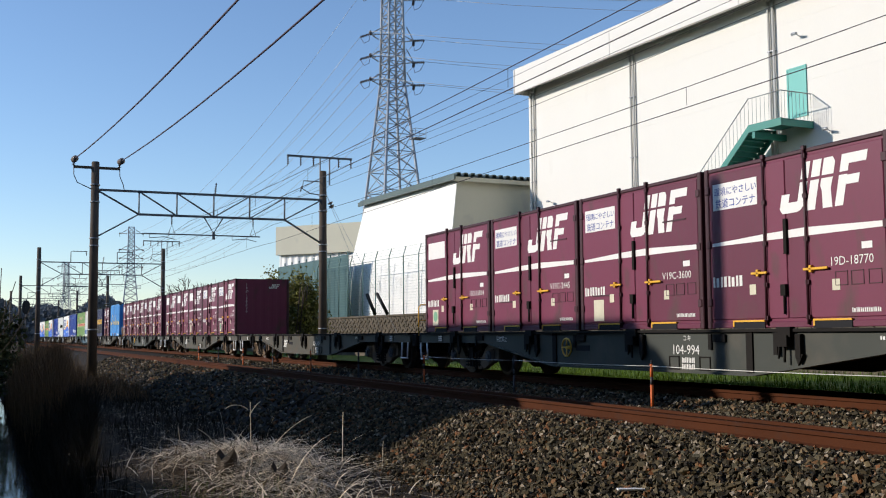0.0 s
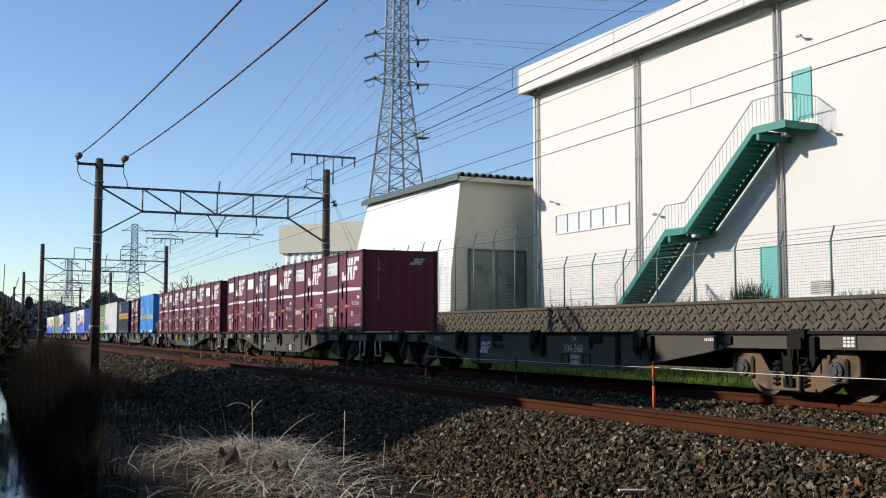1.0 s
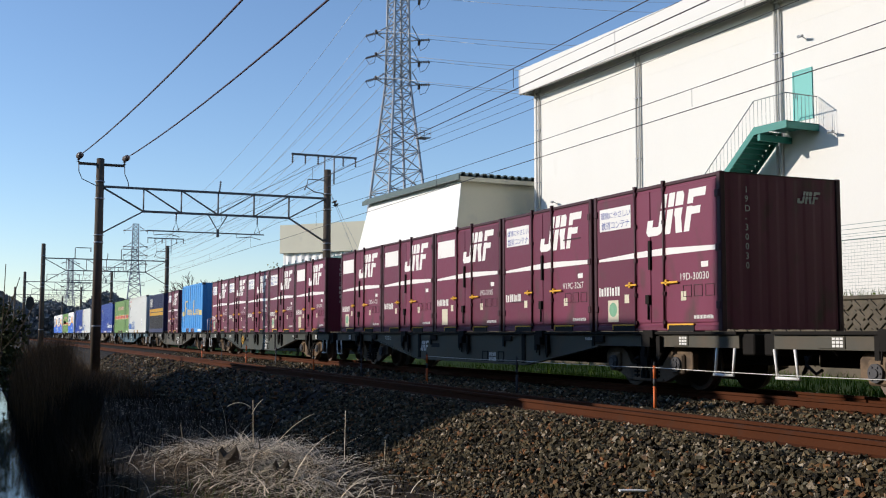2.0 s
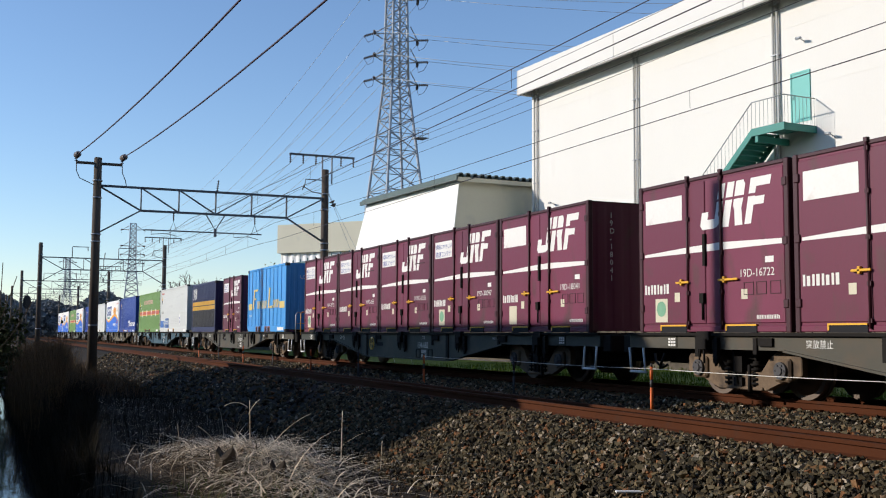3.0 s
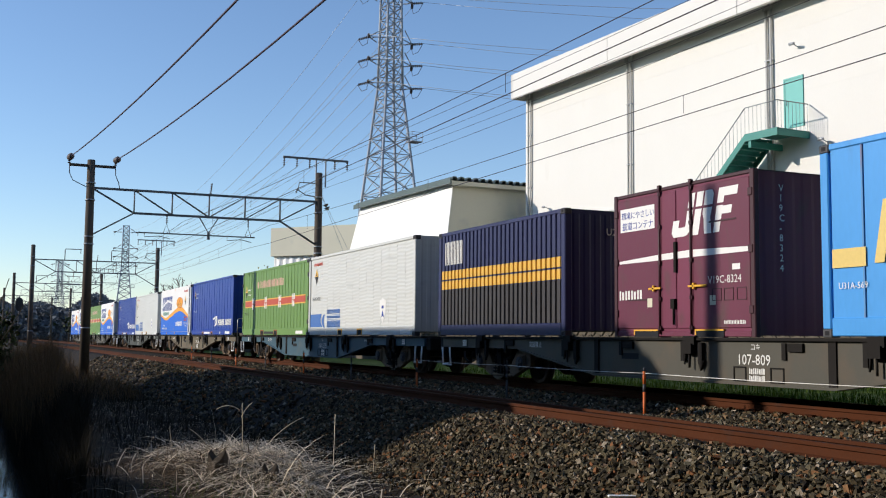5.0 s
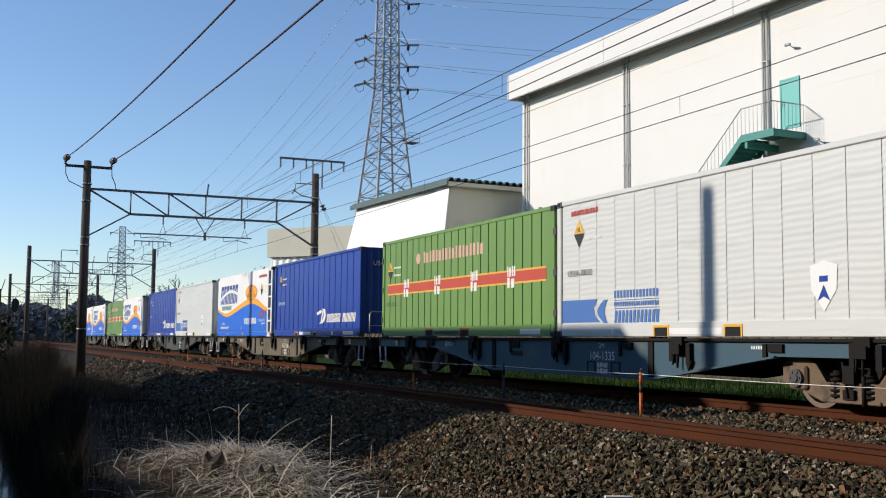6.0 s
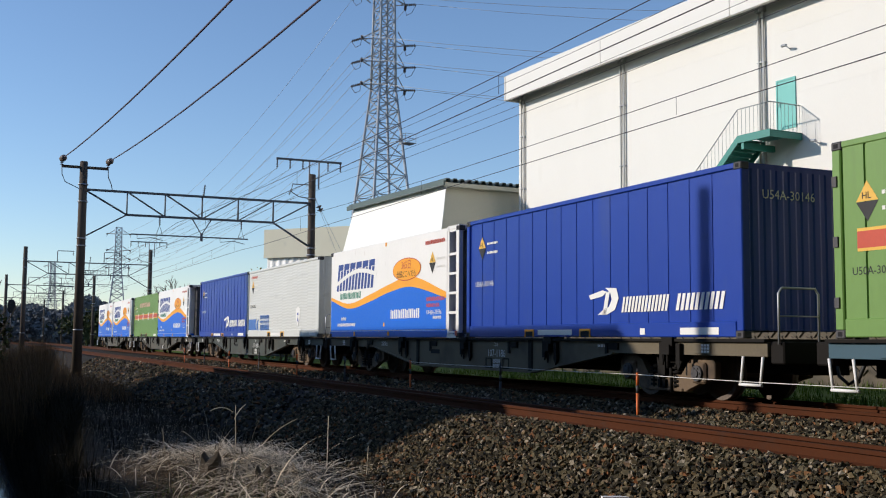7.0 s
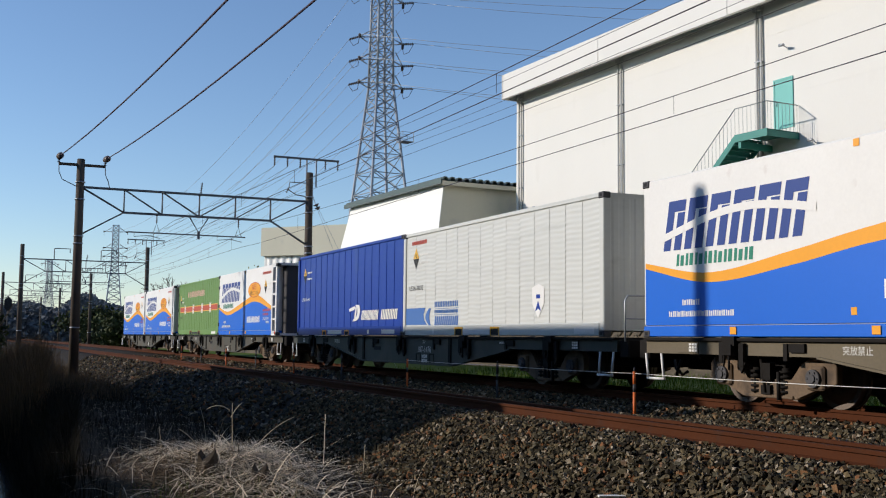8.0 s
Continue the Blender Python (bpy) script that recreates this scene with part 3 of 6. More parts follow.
def gantry(m, feeder=True):
    g = thing("catenary_gantry", "weathered concrete-pole railway gantry with lattice steel beam", "railway gantry", m, group="gantries along the line")
    for x, h, lean in ((XA, 8.05, 0.0), (XB, 8.2, 0.0)):
        bm = B()
        tube(bm, (x, 0, -1.3), (x + lean, 0, h), 0.2, 16, 0.155)
        tube(bm, (x + lean, 0, h), (x + lean, 0, h + 0.03), 0.155, 16, 0.13)
        pl = part("pole", bm, M_POLE, g)
        for z in (1.2, 4.6, 4.9, 6.4, 7.1):
            bm = B()
            tube(bm, (x, 0, z), (x, 0, z + 0.05), 0.2, 14)
            part("pole_band", bm, M_GALV, pl)
    for dy in (-0.055, 0.055):
        for zc, x0, x1 in ((6.93, XA, XB), (5.98, XA + 1.75, XB - 1.75)):
            bm = B()
            bx(bm, x0, x1, dy - 0.03, dy + 0.03, zc - 0.04, zc + 0.04)
            part("chord", bm, M_GANTRY, g)
        for x0, z0, x1, z1 in ((XA + 0.1, 6.9, XA + 1.75, 5.98), (XB - 0.1, 6.9, XB - 1.75, 5.98), (XA + 0.1, 5.0, XA + 1.75, 5.98), (XB - 0.1, 5.0, XB - 1.75, 5.98)):
            bm = B()
            tube(bm, (x0, dy, z0), (x1, dy, z1), 0.032, 6)
            part("knee_brace", bm, M_GANTRY, g)
        n = 4
        for k in range(n + 1):
            xa = XA + 1.75 + (XB - XA - 3.5) * k / n
            xb = XA + 1.75 + (XB - XA - 3.5) * (k + 1) / n
            bm = B()
            tube(bm, (xa, dy, 5.98), (xa, dy, 6.93), 0.025, 6)
            part("strut", bm, M_GANTRY, g)
            if k == n:
                continue
            bm = B()
            tube(bm, (xa, dy, 6.93 if k < n // 2 else 5.98), (xb, dy, 5.98 if k < n // 2 else 6.93), 0.025, 6)
            part("diagonal", bm, M_GANTRY, g)
    # crossarm with feeder insulators on the near pole
    if feeder:
        bm = B()
        bx(bm, XA - 0.85, XA + 0.95, -0.06, 0.06, 7.78, 7.88)
        part("crossarm", bm, M_POLE, g)
        for x in (XA - 0.85, XA + 0.95):
            bm = B()
            insulator(bm, (x, 0, 7.88), (x, 0, 8.1), 0.08, 3)
            part("insulator", bm, M_INSUL, g)
            bm = B()
            pts = [(x, 0.02, 8.0), (x + 0.02, 0, 7.5), (x + 0.15, 0, 7.2), (x + (0.7 if x < XA else 0.2), 0, 6.95)]
            path(bm, pts, 0.018)
            part("jumper", bm, M_WIRE, g)
    else:
        for x in (XA + 2.4, XA + 6.0):
            bm = B()
            path(bm, [(x, 0, 6.9), (x, 0, 7.78), (x + 0.06, 0, 7.84), (x + 1.25, 0, 7.84)], 0.035)
            insulator(bm, (x + 1.2, 0, 7.84), (x + 1.2, 0, 7.5), 0.06, 4)
            part("feeder_bracket", bm, M_GANTRY, g)
    # telegraph arm on the far pole
    bm = B()
    for x in (XB - 0.14, XB + 0.3):
        bx(bm, x - 0.03, x + 0.03, -0.03, 0.03, 7.6, 8.85)
    part("arm_post", bm, M_GALV, g)
    bm = B()
    bx(bm, 12.3, 15.3, -0.05, 0.05, 8.8, 8.88)
    part("telegraph_arm", bm, M_GANTRY, g)
    for k in (0, 1, 2, 4, 5):
        bm = B()
        insulator(bm, (12.34 + 0.584 * k, 0, 8.8), (12.34 + 0.584 * k, 0, 8.42), 0.06, 4)
        part("insulator", bm, M_INSUL, g)
    bm = B()
    path(bm, [(XB - 0.15, 0, 7.75), (XB - 0.9, 0, 7.75), (XB - 0.95, 0, 7.4), (XB - 0.6, 0, 7.2), (XB - 0.15, 0, 7.15)], 0.025)
    insulator(bm, (XB - 0.95, 0, 7.5), (XB - 1.05, 0, 7.25), 0.05, 3)
    part("feeder_bracket", bm, M_GANTRY, g)
    # drop frame and registration bar for the contact wires
    bm = B()
    xm = (XA + XB) / 2
    path(bm, [(xm - 0.4, 0, 5.95), (xm, 0, 5.3), (xm + 0.4, 0, 5.95)], 0.03)
    bx(bm, xm - 0.05, xm + 0.05, -0.05, 0.05, 5.02, 5.35)
    part("drop_frame", bm, M_GANTRY, g)
    bm = B()
    bx(bm, xm - 2.9, xm + 2.0, -0.025, 0.025, 5.17, 5.22)
    part("registration_bar", bm, M_GANTRY, g)
    for x in (xm - 1.75, xm + 1.7):
        bm = B()
        insulator(bm, (x, 0, 5.95), (x, 0, 5.6), 0.05, 4)
        path(bm, [(x - 0.13, 0, 5.22), (x, 0, 5.6), (x + 0.13, 0, 5.22)], 0.014)
        part("messenger_hanger", bm, M_INSUL, g)
        bm = B()
        path(bm, [(x - 0.6 - 0.3, 0, 5.18), (x - 0.9, 0, 5.02), (x - 0.3, 0, 5.08), (x + 0.15, 0, 4.98)], 0.016)
        part("steady_arm", bm, M_GANTRY, g)
    bm = B()
    insulator(bm, (xm + 0.05, 0, 6.98), (xm + 0.1, 0, 7.45), 0.06, 5)
    part("beam_insulator", bm, M_INSUL, g)
    return g


g1 = gantry(pose(0, 45, 0))
for y, dx in ((90, 0.1), (132, 0.2), (176, 0.35), (220, 0.5), (265, 0.7)):
    if y == 90:
        g2 = gantry(pose(dx, y, 0), False)
    else:
        copy_thing(g2, pose(dx, y, 0))


def sag(p, q, depth, n=14):
    p, q = Vector(p), Vector(q)
    return [p.lerp(q, k / n) - Vector((0, 0, depth * 4 * (k / n) * (1 - k / n))) for k in range(n + 1)]


def line(name, label, spans, r, m, category="wire"):
    bm = B()
    pts = sag(*spans[0])
    for sp in spans[1:]:
        pts += sag(*sp)[1:]
    path(bm, pts, r, 5)
    return tagged(part(name, bm, m), label, category, kind="stuff" if name == "telegraph_wires" else "")


YS = [-8, 45, 90, 132, 176, 220, 265]
for i, (x0, xe) in enumerate(((3.41, 5.38), (5.21, 6.5))):
    sp = [((xe, -8, 7.9), (x0, 45, 8.12), 0.75)]
    ins = B()
    insulator(ins, (x0, 44.9, 8.1), (x0 + 0.02, 44.2, 8.06), 0.13, 4)
    tagged(part("tension_insulator", ins, M_INSUL), "dark disc insulator at the feeder cable's end", "insulator")
    line("feeder_cable", "thick dark feeder cable hung from the gantry poles", sp, 0.024, M_FEEDER)
for c in (NEAR, XT):
    line("contact_wire", "thin straight contact wire over the track", [((c - 0.1, a, 5.0), (c + 0.1, b, 5.0), 0.0) for a, b in zip(YS, YS[1:])], 0.009, M_WIRE)
    sp = [((c, a, 5.75), (c, b, 5.75), 0.38) for a, b in zip(YS, YS[1:])]
    mw = line("messenger_wire", "sagging messenger wire with droppers over the track", sp, 0.008, M_WIRE)
    for a, b in zip(YS[:3], YS[1:4]):
        for k in range(1, 9):
            u = k / 9
            bm = B()
            y = a + (b - a) * u
            tube(bm, (c, y, 5.05), (c, y, 5.75 - 0.38 * 4 * u * (1 - u)), 0.005, 4)
            part("dropper", bm, M_WIRE, mw)
    if c == XT:
        line("auxiliary_wire", "thin auxiliary wire above the track", [((c + 0.9, a, 6.9), (c + 0.9, b, 6.9), 0.3) for a, b in zip(YS, YS[1:])], 0.0065, M_WIRE)
for k in (0, 1, 2, 4, 5):
    x = 12.34 + 0.584 * k
    line("telegraph_wire", "thin telegraph wire between gantry poles", [((x, a, 8.4), (x, b, 8.4), 0.35) for a, b in list(zip(YS, YS[1:]))[1 if k < 2 else 0:]], 0.0065, M_WIRE)

guys = thing("guy_wires", "two guy wires with black guard sleeves", "guy wire")
for (x, y), (x1, y1) in (((XB + 0.1, 44.9), (17.2, 42.2)), ((XB + 0.1, 44.9), (16.9, 43.6))):
    a, b = Vector((x, y, 7.2)), Vector((x1, y1, -0.5))
    bm = B()
    tube(bm, a, b, 0.008, 5)
    part("wire", bm, M_GALV, guys)
    bm = B()
    tube(bm, a.lerp(b, 0.58), a.lerp(b, 0.70), 0.075, 10)
    part("guard_sleeve", bm, M_BLACK, guys, "black plastic guard sleeve")
    bm = B()
    insulator(bm, a.lerp(b, 0.05), a.lerp(b, 0.085), 0.12, 2)
    part("insulator", bm, M_INSUL, guys)


# ---- lattice towers ----
def tower(m, h=42.0, arms=True):
    t = thing("transmission_tower", "grey galvanised lattice power transmission tower", "pylon", m)

    def half(z):
        return 3.85 - (3.85 - 1.05) * z / 29.6 if z < 29.6 else 1.05 - 0.2 * (z - 29.6) / 12

    zs = [0, 4.2, 8.0, 11.4, 14.4, 17.1, 19.5, 21.7, 23.7, 25.4, 27.0, 28.4, 29.6, 31.0, 32.2, 33.6, 34.8, 36.3, 37.6, 39.0, 40.4, 42]
    cs = [(-1, -1), (1, -1), (1, 1), (-1, 1)]
    for a, b in cs:
        bm = B()
        for z0, z1 in ((0, 29.6), (29.6, 42)):
            tube(bm, (a * half(z0), b * half(z0), z0), (a * half(z1), b * half(z1), z1), 0.19 if z0 == 0 else 0.15, 8, 0.15)
        part("leg", bm, M_TUBE, t)
    for z0, z1 in zip(zs, zs[1:]):
        for i in range(4):
            (a, b), (c, d) = cs[i], cs[(i + 1) % 4]
            bm = B()
            p0, p1 = Vector((a * half(z0), b * half(z0), z0)), Vector((c * half(z0), d * half(z0), z0))
            q0, q1 = Vector((a * half(z1), b * half(z1), z1)), Vector((c * half(z1), d * half(z1), z1))
            tube(bm, p0, q1, 0.06, 4)
            tube(bm, p1, q0, 0.06, 4)
            tube(bm, q0, q1, 0.055, 4)
            part("lattice", bm, M_TUBE, t)
    for z in (29.8, 32.5, 35.1, 40.0):
        for s in (-1, 1):
            bm = B()
            tip = Vector((s * 2.85, 0, z + 0.1))
            for b in (-1.2, 1.2):
                tube(bm, (s * 1.2, b, z), tip, 0.07, 5)
                tube(bm, (s * 1.2, b, z + 1.2), tip, 0.06, 5)
            tube(bm, (s * 2.3, -0.6, z + 0.05), (s * 2.3, 0.6, z + 0.05), 0.05, 5)
            part("arm", bm, M_TUBE, t)
            for d in (-1, 1):
                bm = B()
                insulator(bm, tip, tip + Vector((s * 0.7, d * 1.3, -0.15)), 0.17, 6)
                part("insulator", bm, M_INSUL, t)
            bm = B()
            path(bm, [tip + Vector((s * 0.7, -1.3, -0.15)), tip + Vector((s * 0.5, -0.6, -1.0)), tip + Vector((s * 0.5, 0.6, -1.0)), tip + Vector((s * 0.7, 1.3, -0.15))], 0.03)
            part("jumper_loop", bm, M_WIRE, t)
    bm = B()
    bx(bm, 1.5, 2.9, -2.6, -1.2, 23.2, 23.3)
    for x, y in ((1.5, -2.6), (2.9, -2.6), (2.9, -1.2), (1.5, -1.2)):
        tube(bm, (x, y, 23.2), (x, y, 24.3), 0.03, 5)
    for z in (23.75, 24.3):
        path(bm, [(1.5, -2.6, z), (2.9, -2.6, z), (2.9, -1.2, z), (1.5, -1.2, z), (1.5, -2.6, z)], 0.03)
    part("platform", bm, M_TUBE, t)
    return t


TW = pose(43.1, 112.2, 0, 0, 0, 8)
tw = tower(TW)
copy_thing(tw, pose(42, 330, -8, 0, 0, -8))
copy_thing(tw, pose(34.4, 480, -9, 0, 0, 10))
for z in (29.8, 32.5, 35.1, 40.0):
    for s in (-1, 1):
        a = TW @ Vector((s * 3.5, -1.3, z))
        b = TW @ Vector((s * 3.5, 1.3, z))
        line("power_line", "thin high-voltage conductor between towers", [(a, (150 + 8 * s, 10, z - 5), 6.0)], 0.025, M_GALV)
        line("power_line", "thin high-voltage conductor between towers", [(b, (42 + 4.0 * s, 330, z - 8), 8.0)], 0.025, M_GALV)

# ---- house and pole added beside the ditch, out of the lens's reach, to throw the long shadows ----
house = thing("house", "unseen house-like block beside the ditch, added to cast shade", "house")
for x0, x1, y0, y1 in ((-11, -6, 22.4, 22.6), (-11, -6, 32.6, 32.8), (-6.2, -6, 22.6, 32.6), (-11, -10.8, 22.6, 32.6)):
    bm = B()
    bx(bm, x0, x1, y0, y1, -1.2, 7.3)
    part("wall", bm, M_SHED, house)
bm = B()
bx(bm, -11.2, -5.9, 23.0, 42.2, 7.3, 7.75)
part("roof", bm, M_ROOFMETAL, house)
# beam and wall below are sized only to shade wagon sills and near slope
bm = B()
bx(bm, -11, -6, 32.8, 42.0, 6.7, 7.3)
part("roof_beam", bm, M_SHED, house)
bm = B()
bx(bm, -6.2, -6.0, 32.85, 43.6, -1.2, 4.75)
part("yard_wall", bm, M_SHED, house)
for y in (36.5, 41.7):
    bm = B()
    bx(bm, -10.9, -10.7, y, y + 0.2, -1.2, 6.7)
    part("post", bm, M_SHED, house)
bm = B()
tube(bm, (-5.6, 20.5, -1.2), (-5.6, 20.5, 9.75), 0.19, 14, 0.14)
tagged(part("utility_pole", bm, M_POLE), "plain concrete utility pole out of view, set for its shadow", "utility pole")

# an added tree-shaped sheet, unseen behind and over the camera, cuts the sky's fill and closes the place
bm = B()
n = 60
rows = []
for h, y, a in ((-1.2, -7, 1.0), (6, -7.5, 1.2), (14, -8.5, 1.5), (20, -6, 1.5), (22, -1.5, 1.3), (19, 1.0, 1.0)):
    rows.append([bm.verts.new((-60 + 2.2 * k, y - a * math.sin(k * 1.7 + h), h + (1.6 * math.sin(k * 1.3 + h) if h > 0 else 0))) for k in range(n)])
for A, C in zip(rows, rows[1:]):
    for k in range(n - 1):
        bm.faces.new((A[k], A[k + 1], C[k + 1], C[k]))
belt = tagged(part("backdrop", bm, M_LEAF), "unseen tree-like sheet behind the camera, added to block skylight", "woods", kind="structure")
# a lower unseen sheet behind the house, away from the line, added to dim skylight in the shade
bm = B()
rows = []
for h, x, a in ((-1.2, -15.0, 0.5), (2.5, -14.4, 0.8), (5.2, -15.2, 0.9), (6.2, -17.0, 0.8)):
    rows.append([bm.verts.new((x + a * math.sin(k * 1.9 + h), -20 + 2.0 * k, h + (0.45 * math.sin(k * 1.3 + h) if h > 0 else 0))) for k in range(66)])
for A, C in zip(rows, rows[1:]):
    for k in range(65):
        bm.faces.new((A[k], A[k + 1], C[k + 1], C[k]))
tagged(part("backdrop", bm, M_LEAF), "unseen low tree-like sheet, added to block skylight from the horizon", "woods", kind="structure")
# ---- the goods train ----

SPEED = 16.78
S_AT = 21.65 + 1.5 * SPEED
DECK = 0.98
STARTS = [-40.8, -20.4, 0.0, 20.6, 41.3, 62.1, 82.9, 103.4, 124.4, 145.1]
movers, wheelsets = [], []
TEXTS = {}


def text_mesh(body, material, size, align="LEFT"):
    key = (body, material.name, size, align)
    if key not in TEXTS:
        cu = bpy.data.curves.new("letters", "FONT")
        cu.body, cu.size, cu.align_x, cu.resolution_u = body, size, align, 2
        ob = bpy.data.objects.new("letters", cu)
        scene.collection.objects.link(ob)
        me = bpy.data.meshes.new_from_object(ob.evaluated_get(bpy.context.evaluated_depsgraph_get()))
        bpy.data.objects.remove(ob)
        me.materials.clear()
        me.materials.append(material)
        TEXTS[key] = me
    return TEXTS[key]


SIDE = Matrix(((0, 0, -1, 0), (-1, 0, 0, 0), (0, 1, 0, 0), (0, 0, 0, 1)))   # text that faces the camera's side
ENDF = Matrix(((1, 0, 0, 0), (0, 0, -1, 0), (0, 1, 0, 0), (0, 0, 0, 1)))    # text that faces the train's front


def letters(body, parent, y, z, size, material, x=-1.235, turn=SIDE, align="LEFT", name="lettering"):
    ob = new(name, text_mesh(body, material, size, align))
    ob.parent = parent
    ob.matrix_basis = Matrix.Translation((x, y, z)) @ turn
    return ob


def marks(name, polys, material, parent, L, x=-1.231, label=""):
    """Flat painted shapes on the side: polygons of (distance from the left end, height)."""
    bm = B()
    for poly in polys:
        bm.faces.new([bm.verts.new((x, L - u, h)) for u, h in poly])
    me = mesh_of(name, bm, material)
    me.flip_normals() if me.polygons and me.polygons[0].normal.x > 0 else None
    ob = new(name, me)
    ob.parent = parent
    if label:
        ob["label"] = label
    if len(polys) > 4:
        tagged(ob, kind="stuff")
    return ob


def rect(u0, u1, h0, h1, slant=0.0):
    return [(u0, h0), (u1, h0), (u1 + slant, h1), (u0 + slant, h1)]


def bars(u0, u1, h0, h1, n, slant=0.0, gap=0.22):
    w = (u1 - u0) / n
    return [rect(u0 + k * w, u0 + (k + 1 - gap) * w, h0, h1, slant) for k in range(n)]


def emblem(u, h, s):
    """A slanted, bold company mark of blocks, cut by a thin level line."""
    k = 0.24
    blocks = (((0.0, 0.1), (0.1, 0.0), (0.5, 0.0), (0.5, 0.22), (0.24, 0.22), (0.24, 0.4), (0.0, 0.4)), ((0.5, 0.0), (0.62, 0.03), (0.72, 0.14), (0.72, 0.6), (0.5, 0.6)), ((0.5, 0.66), (0.72, 0.66), (0.72, 1.0), (0.5, 1.0)),
              ((0.8, 0.0), (1.04, 0.0), (1.04, 0.6), (0.8, 0.6)), ((0.8, 0.66), (1.04, 0.66), (1.04, 1.0), (0.8, 1.0)), ((1.1, 0.66), (1.42, 0.66), (1.42, 0.9), (1.34, 1.0), (1.1, 1.0)),
              ((1.1, 0.46), (1.16, 0.36), (1.26, 0.0), (1.52, 0.0), (1.4, 0.38), (1.42, 0.6), (1.1, 0.6)), ((1.58, 0.0), (1.8, 0.0), (1.8, 0.6), (1.58, 0.6)),
              ((1.58, 0.66), (1.8, 0.66), (1.8, 1.0), (1.58, 1.0)), ((1.8, 0.8), (2.24, 0.8), (2.24, 1.0), (1.8, 1.0)), ((1.8, 0.4), (2.12, 0.4), (2.12, 0.58), (1.8, 0.58)))
    return [[(u + s * (a + k * c), h + s * c) for a, c in b] for b in blocks]


def block_marks(name, polys, material, parent, L, x, label):
    """A painted sign of several blocks: the first carries the others."""
    first = marks(name, polys[:1], material, parent, L, x, label)
    for q in polys[1:]:
        marks(name + "_block", [q], material, first, L, x)
    return first


def glyphs(u0, u1, h0, h1, n, slant=0.0):
    """Plain upright bars that stand for writing, two to a cell, the second shorter."""
    w, out = (u1 - u0) / n, []
    for k in range(n):
        a = u0 + k * w
        out += [rect(a, a + 0.26 * w, h0, h1, slant), rect(a + 0.42 * w, a + 0.78 * w, h0, h0 + (h1 - h0) * (1.0 if k % 2 else 0.88), slant)]
    return out


def folded(bm, x0, x1, y, z0, z1, pitch, depth):
    """A folded sheet across the front end, its ribs standing out towards the front."""
    n = round((x1 - x0) / pitch)
    p = (x1 - x0) / n
    prof = [(x0 + p * k + p * f, d) for k in range(n) for f, d in ((0.0, 0), (0.15, 0), (0.3, depth), (0.7, depth), (0.85, 0))] + [(x1, 0)]
    lo = [bm.verts.new((x, y - d, z0)) for x, d in prof]
    hi = [bm.verts.new((x, y - d, z1)) for x, d in prof]
    for i in range(len(prof) - 1):
        bm.faces.new((lo[i], lo[i + 1], hi[i + 1], hi[i]))


